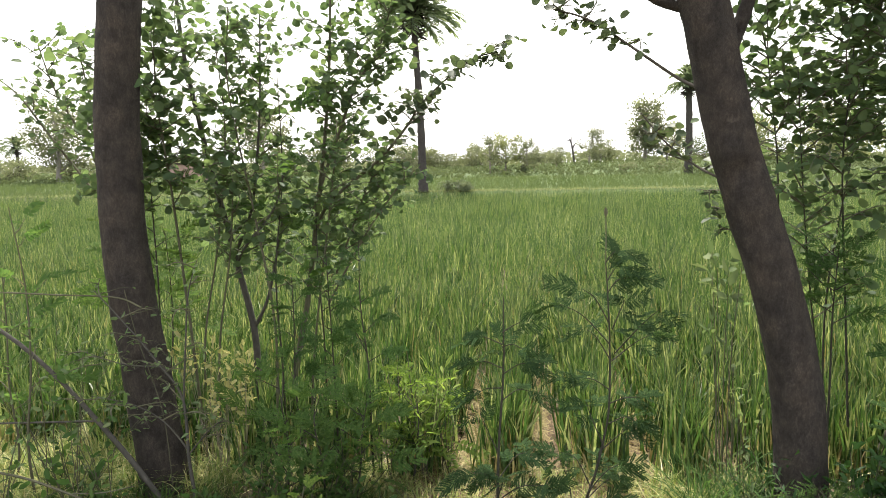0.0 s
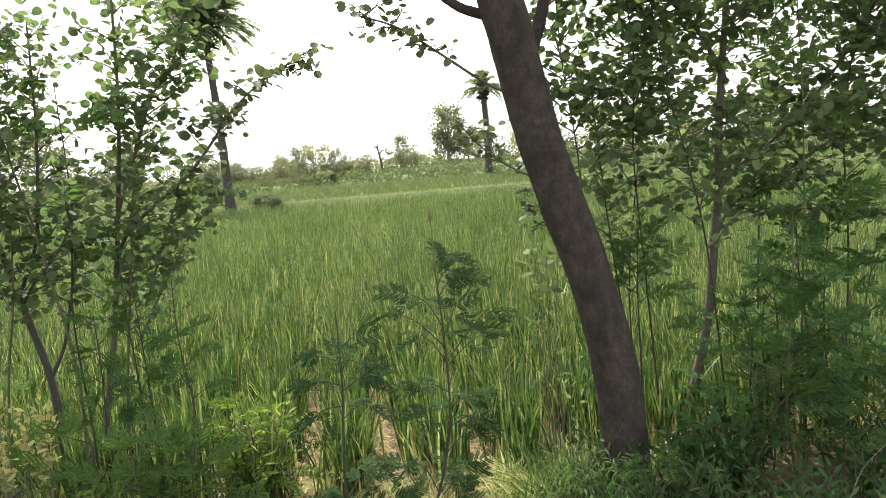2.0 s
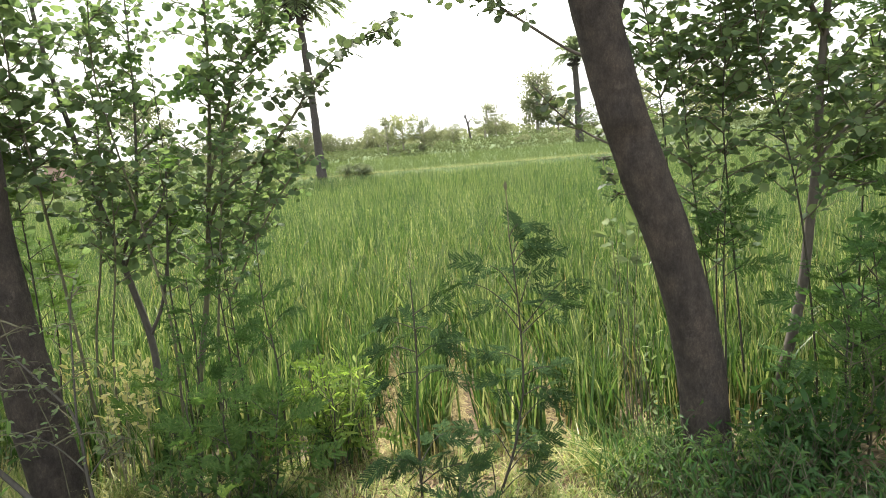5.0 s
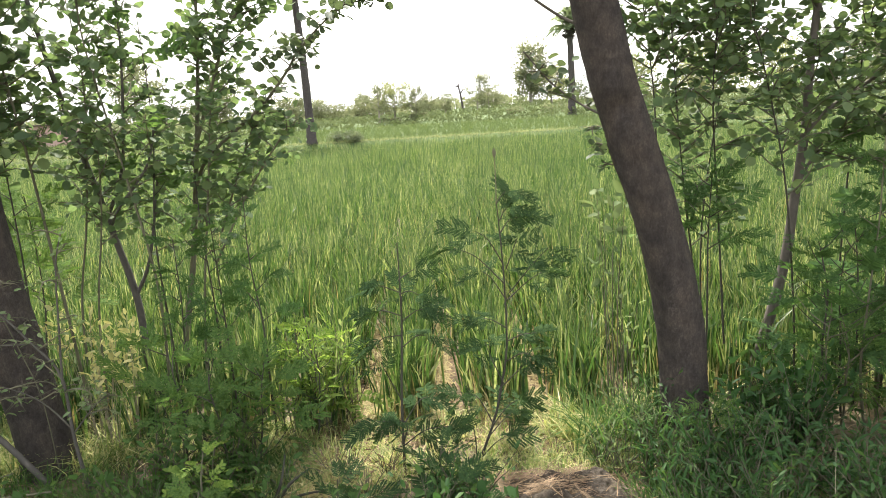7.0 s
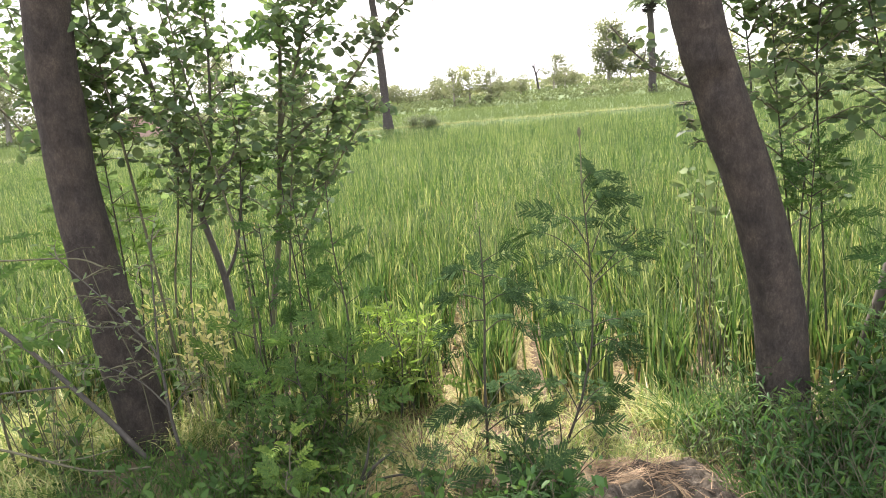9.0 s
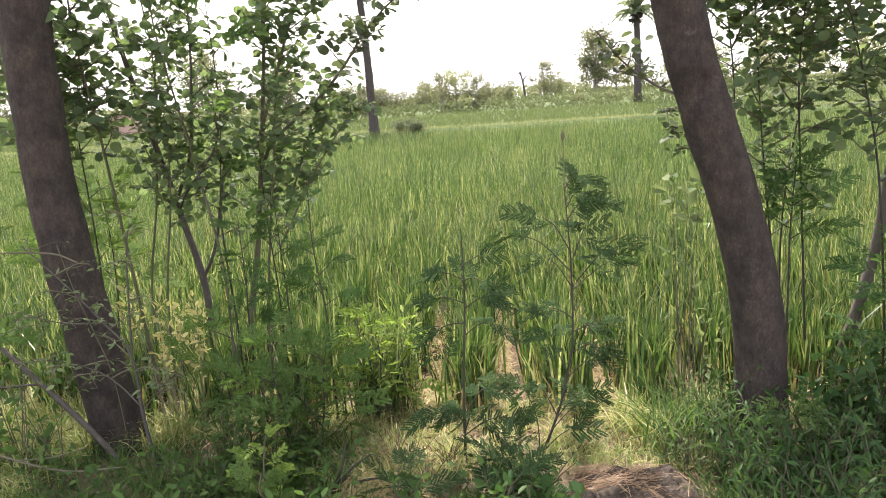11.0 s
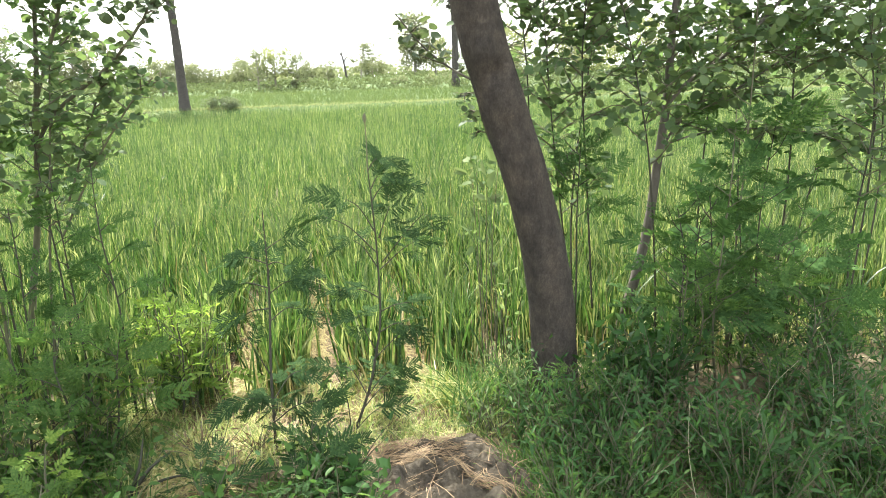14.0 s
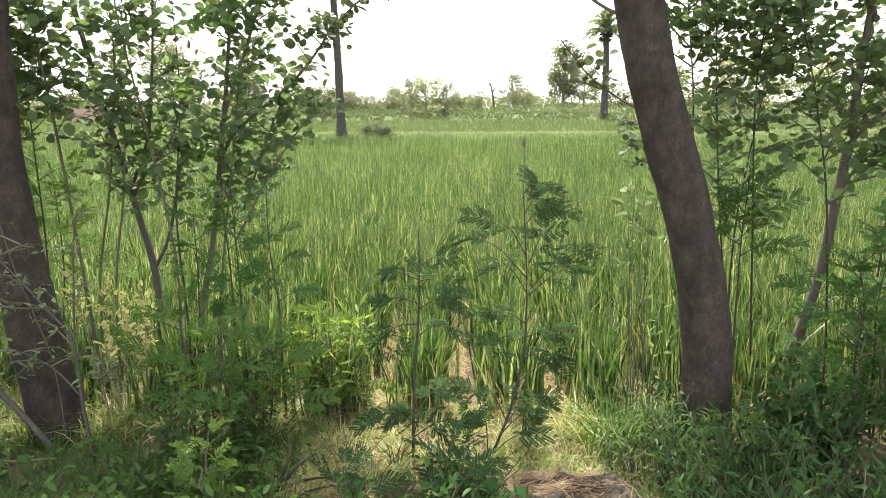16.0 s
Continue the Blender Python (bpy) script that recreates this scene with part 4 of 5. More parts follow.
rng = np.random.default_rng(31)
sap, bole = branched_sapling("dark green feathery-leaved sapling with a tall bare tip",
    [(0.31, 2.97, -0.06), (0.41, 3.0, 0.18), (0.45, 3.0, 0.34), (0.48, 3.0, 0.52), (0.48, 3.0, 0.8), (0.47, 3.0, 1.0), (0.46, 3.0, 1.14)],
    [side(0.48, 0.79, 0.37, 0.91, 0.27, 0.96, 3, 3.0), side(0.48, 0.87, 0.42, 0.98, 0.37, 1.02, 4, 3.0), side(0.47, 1.0, 0.51, 1.05, 0.56, 1.06, 5, 3.0),
     side(0.49, 0.85, 0.52, 0.93, 0.54, 0.98, 5, 3.0), side(0.5, 0.75, 0.6, 0.88, 0.66, 0.95, 6, 3.0), side(0.46, 1.12, 0.48, 1.15, 0.5, 1.17, 4, 3.0),
     side(0.47, 1.05, 0.49, 1.09, 0.5, 1.1, 4, 3.0), side(0.49, 0.72, 0.58, 0.79, 0.64, 0.82, 5, 3.0), side(0.48, 0.73, 0.43, 0.81, 0.39, 0.84, 3, 3.0),
     side(0.48, 0.6, 0.42, 0.64, 0.36, 0.65, 6, 3.0), side(0.48, 0.54, 0.54, 0.57, 0.6, 0.58, 6, 3.0), side(0.46, 0.36, 0.41, 0.48, 0.39, 0.54, 6, 2.98), side(0.47, 0.45, 0.54, 0.49, 0.58, 0.48, 5, 3.0),
     side(0.44, 0.33, 0.52, 0.41, 0.55, 0.44, 6, 3.0), side(0.41, 0.18, 0.35, 0.29, 0.28, 0.3, 6, 2.98), side(0.4, 0.17, 0.47, 0.25, 0.53, 0.28, 6, 2.98),
     side(0.38, 0.12, 0.45, 0.17, 0.52, 0.2, 4, 2.98), side(0.34, 0.04, 0.41, 0.1, 0.46, 0.12, 3, 2.95), side(0.33, 0.02, 0.32, 0.2, 0.27, 0.34, 4, 2.93)],
    rng, 0.10, DARKFEATHER)
tip, tr = stem([(0.46, 3.0, 1.12), (0.462, 3.0, 1.22), (0.46, 3.0, 1.32)], 0.0026, 0.002, 10)
tip_ob = part("tip", smooth(mesh_of("tip", *tube(tip, tr, 6))), TWIG, bole)
bud_z = np.linspace(1.305, 1.345, 7)
part("bud", smooth(mesh_of("bud", *tube(np.stack([np.full(7, 0.46), np.full(7, 3.0), bud_z], 1), [0.002, 0.005, 0.007, 0.008, 0.007, 0.004, 0.001], 7))), TWIG, sap)
branched_sapling("dark green feathery-leaved sapling on one thin stem",
    [(0.02, 2.93, -0.06), (0.03, 2.93, 0.34), (0.05, 2.93, 0.64), (0.055, 2.93, 0.8), (0.055, 2.93, 1.0)],
    [side(0.05, 0.85, 0.09, 0.88, 0.12, 0.9, 3, 2.93), side(0.055, 0.7, -0.02, 0.72, -0.06, 0.71, 5, 2.93), side(0.055, 0.68, 0.11, 0.72, 0.14, 0.73, 5, 2.93),
     side(0.05, 0.62, -0.02, 0.61, -0.06, 0.58, 4, 2.93), side(0.05, 0.57, 0.11, 0.61, 0.16, 0.6, 4, 2.93), side(0.03, 0.34, -0.01, 0.44, -0.04, 0.52, 3, 2.93),
     side(0.03, 0.17, 0.05, 0.26, 0.02, 0.3, 6, 2.91), side(0.03, 0.15, 0.12, 0.23, 0.22, 0.26, 10, 2.91), side(0.03, 0.2, -0.02, 0.27, -0.08, 0.29, 9, 2.91), side(0.03, 0.24, 0.1, 0.33, 0.15, 0.34, 6, 2.91),
     side(0.05, 0.8, -0.01, 0.82, -0.04, 0.82, 4, 2.93), side(0.05, 0.79, 0.09, 0.81, 0.13, 0.8, 4, 2.93), side(0.055, 0.74, 0.06, 0.78, 0.05, 0.82, 4, 2.9)],
    rng, 0.095, DARKFEATHER)
for (x, y, top) in ((-0.62, 3.38, 1.18), (-0.78, 3.42, 1.1), (-0.9, 3.35, 1.0)):
    feathery("feathery_sapling", "slender feathery-leaved sapling in a thicket", (x, y, 0), [wobble(rng, x, y, top)], rng, 0.12, tiers=10, per=2, low=0.5, reach=0.14, material=MIDFEATHER, stemmat=DARKTWIG)
for (x, y, top) in ((-0.8, 3.12, 0.56), (-0.94, 3.05, 0.62), (-0.68, 3.1, 0.46)):
    feathery("feathery_sapling", "dark bushy feathery-leaved sapling in the thicket", (x, y, 0), [wobble(rng, x, y, top)], rng, 0.135, tiers=8, per=3, low=0.2, reach=0.17, taper=0.3, material=FEATHER, stemmat=DARKTWIG)
for (x, y, top) in ((-1.12, 3.6, 2.0), (-0.95, 3.55, 1.35)):
    feathery("feathery_sapling", "slim sapling with dark drooping feathery leaves at its tip", (x, y, 0), [wobble(rng, x, y, top)], rng, 0.17, per=2, reach=0.14, material=FEATHER, fronds=PINNATES, zones=[(0.6, 1.0, 7)], taper=0.3, stemmat=DARKTWIG)
for (x, y, top) in ((-1.84, 3.65, 1.9), (-2.0, 3.75, 1.5), (-1.9, 3.9, 1.2)):
    feathery("feathery_sapling", "light green feathery-leaved sapling behind the trunk", (x, y, 0), [wobble(rng, x, y, top)], rng, 0.19, tiers=11, per=3, low=0.45, material=LIGHTFEATHER, stemmat=DARKTWIG)
for (x, y, top) in ((2.06, 3.0, 1.3), (2.2, 3.1, 0.62)):
    feathery("feathery_sapling", "dense feathery-leaved sapling under the forked tree", (x, y, 0), [wobble(rng, x, y, top)], rng, 0.15, tiers=14, per=3, low=0.25, reach=0.2, material=MIDFEATHER)
for (x, y, top) in ((1.95, 3.0, 0.55), (2.1, 2.9, 0.5), (2.6, 3.15, 0.45)):
    feathery("feathery_sapling", "dark leafy sapling crowding under the forked tree", (x, y, 0), [wobble(rng, x, y, top)], rng, 0.14, tiers=9, per=2, low=0.2, reach=0.18, material=FEATHER, taper=0.4)
for (x, y, top) in ((1.84, 3.0, 0.6), (2.4, 2.95, 0.45), (2.4, 3.2, 0.8)):
    feathery("feathery_sapling", "dark feathery-leaved sapling under the forked tree", (x, y, 0), [wobble(rng, x, y, top)], rng, 0.15, tiers=8, per=2, low=0.4, reach=0.24, taper=0.4, material=MIDFEATHER)
for (x, y, top) in ((2.02, 3.15, 0.8), (2.2, 3.2, 1.2), (2.42, 3.25, 1.3), (2.6, 3.3, 1.0)):
    feathery("feathery_sapling", "dark sapling with paired leaflets under the forked tree", (x, y, 0), [wobble(rng, x, y, top)], rng, 0.17, tiers=9, per=3, low=0.2, reach=0.2, taper=0.3, material=MIDFEATHER, fronds=PINNATES, stemmat=DARKTWIG)
for (x, y, top) in ((2.25, 3.3, 2.2),):
    feathery("feathery_sapling", "tall feathery-leaved sapling among round-leaved shrubs", (x, y, 0), [wobble(rng, x, y, top)], rng, 0.17, tiers=12, per=2, low=0.45, reach=0.2, taper=0.4)
feathery("feathery_sapling", "dark feathery-leaved sapling close behind the leaning trunk", (1.43, 3.3, 0), [wobble(rng, 1.43, 3.3, 1.15, 0.03)], rng, 0.11, per=4, reach=0.14, taper=0.3, material=MIDFEATHER, zones=[(0.74, 1.0, 10)], stemmat=DARKTWIG)
for (x, y, top) in ((1.92, 3.15, 0.85), (2.1, 3.2, 0.95)):
    feathery("feathery_sapling", "dark dense sapling beside the forked tree", (x, y, 0), [wobble(rng, x, y, top)], rng, 0.125, tiers=9, per=2, low=0.5, reach=0.17, taper=0.3, material=MIDFEATHER, stemmat=DARKTWIG)
feathery("feathery_seedling", "light green feathery seedling before the trunk", (1.3, 2.88, 0), [wobble(rng, 1.3, 2.88, 0.3)], rng, 0.13, tiers=5, per=3, low=0.5, reach=0.09, material=LIGHTFEATHER)
for (x, y, top) in ((-2.06, 2.9, 1.38), (-2.3, 3.0, 1.1), (-2.5, 3.2, 1.0)):
    feathery("feathery_sapling", "sparse sapling with paired leaflets at the grass edge", (x, y, 0), [wobble(rng, x, y, top)], rng, 0.19, tiers=7, per=2, low=0.4, fronds=PINNATES)
for (x, y, top) in ((-0.44, 3.44, 0.58), (-0.3, 3.44, 0.5), (-0.36, 3.5, 0.62)):
    feathery("feathery_seedling", "bright lime-green feathery seedling in sunlight", (x, y, 0), [wobble(rng, x, y, top)], rng, 0.13, tiers=8, per=3, low=0.25, reach=0.11, material=LIME, fronds=PINNATES)
feathery("feathery_seedling", "small bright lime-green seedling in the thicket", (-0.73, 2.62, 0), [wobble(rng, -0.73, 2.62, 0.33)], rng, 0.11, tiers=9, per=3, low=0.2, reach=0.09, material=LIME, fronds=PINNATES)
feathery("feathery_seedling", "small bright lime-green seedling in the thicket", (-0.6, 2.5, 0), [wobble(rng, -0.6, 2.5, 0.2)], rng, 0.13, tiers=6, per=3, low=0.3, reach=0.08, material=LIGHTFEATHER)
for (x, y, top) in ((0.2, 2.7, 0.26), (-0.15, 2.55, 0.22), (0.1, 2.5, 0.2)):
    feathery("feathery_seedling", "low dark feathery seedling beside the clay heap", (x, y, 0), [wobble(rng, x, y, top)], rng, 0.15, tiers=4, per=3, low=0.4, reach=0.1, material=DARKFEATHER)


def herb(name, label, x, y, top, rng, stems=9, spread=0.16, leaf=0.07, template=OVAL_TRI, material=HERB, spacing=0.035, droop=0.0, stalk=TWIG, first=0.1):
    """A low bushy herb: several stems from one foot with leaves all along."""
    z = float(height(x, y))
    t = thing(name, (x, y, z), label, "herb")
    lines = []
    for k in range(stems):
        az = rng.uniform(0, 2 * math.pi)
        r = spread * rng.uniform(0.2, 1.2)
        h = top * rng.uniform(0.6, 1.08)
        lines.append((spline([(x + rng.normal(0, 0.02), y + rng.normal(0, 0.02), z - 0.02), (x + 0.4 * r * math.cos(az), y + 0.4 * r * math.sin(az), z + 0.5 * h),
                              (x + r * math.cos(az), y + r * math.sin(az), z + h)], 8), np.linspace(0.003, 0.001, 8)))
    h = Heap()
    h.tubes(lines, 4)
    tagged(part("stem", h.mesh("stem"), stalk, t), kind="stuff")
    P, A, N, S = leaves_on(rng, lines, spacing, leaf, first, droop)
    tagged(part("foliage", mesh_of("foliage", *stamp(template, P, A, N, S)), material, t), kind="stuff")
    return t


rng = np.random.default_rng(41)
for k in range(4):
    x, y = rng.uniform(-1.15, -0.6), rng.uniform(2.82, 3.0)
    herb("bushy_herb", "low green herb filling the foot of the thicket", x, y, rng.uniform(0.18, 0.34), rng, 8, 0.17, 0.04, OVAL_TRI, HERB, 0.026)
for k in range(5):
    x, y = rng.uniform(-1.1, -0.6), rng.uniform(2.9, 3.2)
    herb("bushy_herb", "dark green bushy herb in the thicket", x, y, rng.uniform(0.2, 0.4), rng, 7, 0.2, 0.042, OVAL_TRI, HERB, 0.03)
for k in range(60):
    x, y = rng.uniform(1.1, 3.3), rng.uniform(1.9, 3.3)
    herb("narrow_leaved_herb", "low green herb with narrow leaves in the shade", x, y, rng.uniform(0.18, 0.4), rng, 10, 0.2, 0.05, BROADLANCE_TRI, GLOSSHERB, 0.023, -0.15)
for k in range(20):
    x, y = rng.uniform(1.45, 2.5), rng.uniform(1.95, 2.6)
    herb("narrow_leaved_herb", "low green herb with narrow leaves in the shade", x, y, rng.uniform(0.14, 0.3), rng, 8, 0.2, 0.046, BROADLANCE_TRI, GLOSSHERB, 0.023, -0.15)
for k in range(24):
    x, y = rng.uniform(0.96, 1.35), rng.uniform(2.2, 2.85)
    herb("narrow_leaved_herb", "low green herb beside the clay heap", x, y, rng.uniform(0.12, 0.3), rng, 9, 0.14, 0.05, LANCE_TRI, GLOSSHERB, 0.024, -0.3)
for k in range(9):
    x, y = rng.uniform(0.8, 1.3), rng.uniform(2.75, 3.2)
    herb("narrow_leaved_herb", "pale herb at the foot of the leaning trunk", x, y, rng.uniform(0.12, 0.28), rng, 10, 0.14, 0.045, LANCE_TRI, PALE, 0.03, -0.4)
for k in range(9):
    x, y = rng.uniform(0.12, 0.36), rng.uniform(2.25, 2.7)
    herb("low_herb", "low dark herb at the edge of the clay heap", x, y, rng.uniform(0.12, 0.26), rng, 8, 0.12, 0.042, OVAL_TRI, GLOSSHERB, 0.026)
for k in range(34):
    x, y = rng.uniform(-1.9, 0.35), rng.uniform(2.1, 2.85)
    herb("low_herb", "low herb with small leaves on the ground", x, y, rng.uniform(0.1, 0.24), rng, 7, 0.13, 0.045, OVAL_TRI, HERB, 0.028)
for k in range(10):
    x, y = rng.uniform(1.36, 1.7), rng.uniform(2.85, 3.05)
    herb("bushy_herb", "dark leafy herb round the foot of the leaning trunk", x, y, rng.uniform(0.3, 0.5), rng, 8, 0.17, 0.055, OVAL_TRI, GLOSSHERB, 0.03)
for x, y, top in ((-0.48, 3.42, 0.56), (-0.36, 3.38, 0.54), (-0.25, 3.42, 0.48), (-0.54, 3.36, 0.44)):
    herb("bushy_herb", "lime-green herb with narrow sunlit leaves at the crop edge", x, y, top, rng, 7, 0.15, 0.075, LANCE_TRI, LIME, 0.026, -0.1, first=0.4)
for k in range(9):
    x, y = rng.uniform(-2.6, -1.7), rng.uniform(2.6, 3.2)
    herb("bushy_herb", "sparse herb with small leaves by the trunk", x, y, rng.uniform(0.25, 0.6), rng, 6, 0.2, 0.06, OVAL_TRI, HERB, 0.06)
for x, y, top in ((-1.85, 2.9, 0.8), (-2.15, 2.8, 0.75), (-2.0, 2.95, 0.9)):
    herb("twiggy_shrub", "thin twiggy shrub with small pale leaves before the trunk", x, y, top, rng, 6, 0.4, 0.036, OVAL_TRI, PALE, 0.06)
round_leaved("twiggy_shrub", "grey twiggy shrub with small pale leaves crossing the trunk",
             [([(-1.31, 2.97, -0.04), (-1.33, 2.95, 0.25), (-1.34, 2.95, 0.53), (-1.42, 2.93, 0.68), (-1.53, 2.92, 0.83), (-1.7, 2.92, 1.02)], 0.009, 0.002),
              ([(-1.34, 2.95, 0.5), (-1.31, 2.94, 0.75), (-1.27, 2.92, 1.0), (-1.22, 2.92, 1.15)], 0.005, 0.002),
              ([(-1.33, 2.95, 0.3), (-1.42, 2.92, 0.44), (-1.55, 2.9, 0.52), (-1.72, 2.88, 0.56)], 0.004, 0.0015),
              ([(-1.33, 2.95, 0.28), (-1.22, 2.93, 0.4), (-1.14, 2.92, 0.46)], 0.004, 0.0015),
              ([(-1.42, 2.93, 0.68), (-1.58, 2.9, 0.7), (-1.78, 2.9, 0.76)], 0.003, 0.0015)],
             [(10, 0.35, 1.0, 0.22, -0.05), (5, 0.3, 1.0, 0.16, 0.1), (8, 0.3, 1.0, 0.2, -0.1), (5, 0.3, 1.0, 0.16, 0.0), (6, 0.3, 1.0, 0.18, -0.1)], rng, GREYSTEM, 0.032, 0.06, template=OVAL_TRI, green=PALE)
for x, y, top, leaf, spacing, first in ((1.0, 3.3, 1.16, 0.072, 0.014, 0.84), (1.08, 3.35, 0.82, 0.042, 0.06, 0.6), (1.16, 3.4, 0.55, 0.045, 0.075, 0.2)):
    herb("pale_leaved_shrub", "thin shrub with pale grey-green leaves", x, y, top, rng, 5, 0.12, leaf, OVAL_TRI, PALE, spacing, first=first)
round_leaved("leafy_shrub", "thin shrub with small oval leaves rising behind the trunk",
             [([(1.3, 3.2, -0.03), (1.28, 3.2, 0.5), (1.22, 3.2, 1.0), (1.12, 3.2, 1.4), (1.08, 3.2, 1.6)], 0.009, 0.003),
              ([(1.17, 3.2, 1.2), (1.03, 3.16, 1.23), (0.94, 3.15, 1.24)], 0.003, 0.0015),
              ([(1.12, 3.2, 1.33), (0.96, 3.14, 1.4), (0.85, 3.1, 1.39)], 0.003, 0.0015)],
             [(4, 0.75, 1.0, 0.14, 0.1), (3, 0.55, 1.0, 0.07, 0.0), (4, 0.55, 1.0, 0.08, -0.05)], rng, TWIG, 0.034, 0.036, template=OVAL_TRI)
for x, y, top in ((-1.44, 3.36, 0.68), (-1.34, 3.3, 0.66), (-1.24, 3.34, 0.62)):
    herb("yellowing_herb", "yellowing herb with dry stems at the crop edge", x, y, top, rng, 10, 0.13, 0.044, OVAL_TRI, YELLOWING, 0.022, stalk=DRYSTALK, first=0.72)
for x, y in ((0.36, 2.42), (0.30, 2.46), (-0.5, 2.45)):
    herb("broad_leaved_herb", "low herb with broad dark leaves", x, y, 0.17, rng, 5, 0.08, 0.06, ROUND_TRI, GLOSSHERB, 0.06)
for x, y in ((-0.2, 2.85), (-0.12, 2.7), (-0.28, 2.95), (-0.05, 2.9)):
    herb("dry_herb", "low reddish-brown dried herb in the grass", x, y, 0.16, rng, 12, 0.13, 0.03, LANCE_TRI, STRAW, 0.03)


# bare fallen branch and dry sticks by the bent trunk
def sticks(name, label, lines, material):
    t = thing(name, lines[0][0][0], label, "branch")
    for pts, r0, r1 in lines:
        p, q = stem(pts, r0, r1, 18)
        part("stick", smooth(mesh_of("stick", *tube(p, q, 7, 0.04, np.random.default_rng(3)))), material, t)
    return t


sticks("bare_branch", "bare grey branch leaning against the trunk",
       [([(-1.46, 2.97, 0.02), (-1.60, 2.95, 0.24), (-1.75, 2.95, 0.42), (-1.88, 2.95, 0.57), (-2.06, 2.95, 0.74), (-2.25, 2.95, 0.87), (-2.5, 2.95, 1.0)], 0.013, 0.008),
        ([(-1.76, 2.95, 0.42), (-2.0, 2.93, 0.415), (-2.3, 2.9, 0.41)], 0.005, 0.004)], GREYSTEM)
sticks("dry_vine", "thin dry vine stretched across the trunk",
       [([(-1.52, 2.98, 0.93), (-1.65, 3.0, 0.97), (-1.87, 2.9, 1.0), (-2.2, 2.9, 1.01), (-2.6, 2.9, 1.0)], 0.004, 0.003),
        ([(-1.62, 3.02, 1.0), (-1.58, 3.02, 0.8), (-1.52, 3.02, 0.6), (-1.46, 3.0, 0.4), (-1.44, 3.0, 0.0)], 0.0022, 0.002)], TWIG)
sticks("fallen_stick", "thin bare stick lying in the grass by the trunk",
       [([(-2.3, 2.72, 0.3), (-1.97, 2.75, 0.24), (-1.6, 2.75, 0.13), (-1.36, 2.78, 0.12)], 0.006, 0.004), ([(-1.75, 2.75, 0.18), (-1.6, 2.73, 0.2), (-1.45, 2.72, 0.24)], 0.003, 0.002)], TWIG)
sticks("cut_stump", "cut dry stalks rising from the litter",
       [([(-0.5, 2.75, 0.0), (-0.42, 2.75, 0.10), (-0.34, 2.75, 0.16)], 0.010, 0.003),
        ([(-0.5, 2.75, 0.0), (-0.46, 2.77, 0.10), (-0.44, 2.8, 0.2)], 0.009, 0.003),
        ([(-0.49, 2.75, 0.0), (-0.38, 2.73, 0.06), (-0.27, 2.72, 0.08)], 0.008, 0.003)], DARKTWIG)

sticks("dead_seedling", "dark dead seedling with short bare twigs",
       [([(-0.40, 3.28, -0.03), (-0.375, 3.28, 0.15), (-0.36, 3.28, 0.33), (-0.365, 3.28, 0.44)], 0.006, 0.002)]
       + [([(-0.385 + 0.02 * k / 9, 3.28, 0.08 + 0.035 * k), (-0.385 + 0.02 * k / 9 + 0.05 * math.cos(2.4 * k), 3.28 + 0.05 * math.sin(2.4 * k), 0.105 + 0.035 * k), (-0.385 + 0.02 * k / 9 + 0.08 * math.cos(2.4 * k), 3.28 + 0.08 * math.sin(2.4 * k), 0.145 + 0.035 * k)], 0.002, 0.001) for k in range(10)], DARKTWIG)
sticks("dry_stalk", "long pale dry grass stalks leaning through the herbs",
       [([(1.62, 2.12, 0.0), (1.72, 2.3, 0.16), (1.9, 2.45, 0.28), (2.05, 2.5, 0.36)], 0.0013, 0.0008), ([(1.8, 2.1, 0.0), (2.0, 2.25, 0.2), (2.2, 2.5, 0.33), (2.3, 2.7, 0.38)], 0.0013, 0.0008),
        ([(2.0, 2.0, 0.02), (2.3, 2.15, 0.16), (2.6, 2.3, 0.2)], 0.0013, 0.0008), ([(1.4, 2.05, 0.0), (1.42, 2.2, 0.2), (1.5, 2.35, 0.32)], 0.0012, 0.0008),
        ([(2.2, 2.1, 0.05), (2.45, 2.3, 0.22), (2.8, 2.4, 0.2)], 0.0013, 0.0008)], DRYSTALK)

# clay heap with straw on top
rng = np.random.default_rng(51)
u, v = np.meshgrid(np.linspace(-1, 1, 110), np.linspace(-1, 1, 100))
hx, hy = 0.68 + 0.29 * u, 2.54 + 0.30 * v
rr = np.hypot(u, v)
dome = np.clip(1 - np.maximum(np.abs(u), np.abs(v)) ** 3 * 0.55 - rr ** 3 * 0.45, 0, 1)
lump = np.array([noise.noise(Vector((a * 7, b * 7, 0.3))) * 0.08 + abs(noise.noise(Vector((a * 10, b * 10, 2.0)))) * 0.09 + abs(noise.noise(Vector((a * 30, b * 30, 2.0)))) * 0.016 + noise.noise(Vector((a * 70, b * 70, 2.0))) * 0.012 for a, b in zip(hx.ravel(), hy.ravel())]).reshape(hx.shape)
hz = height(hx, hy) - 0.03 + dome ** 0.45 * (0.09 + lump)
gi = np.arange(hx.size).reshape(hx.shape)
heap = part("clay_mound", smooth(mesh_of("clay_mound", np.stack([hx, hy, hz], -1), np.stack([gi[:-1, :-1], gi[:-1, 1:], gi[1:, 1:], gi[1:, :-1]], -1).reshape(-1, 4))), CLAY)
tagged(heap, "small lumpy pile of pale dry clay in the grass", "earth")


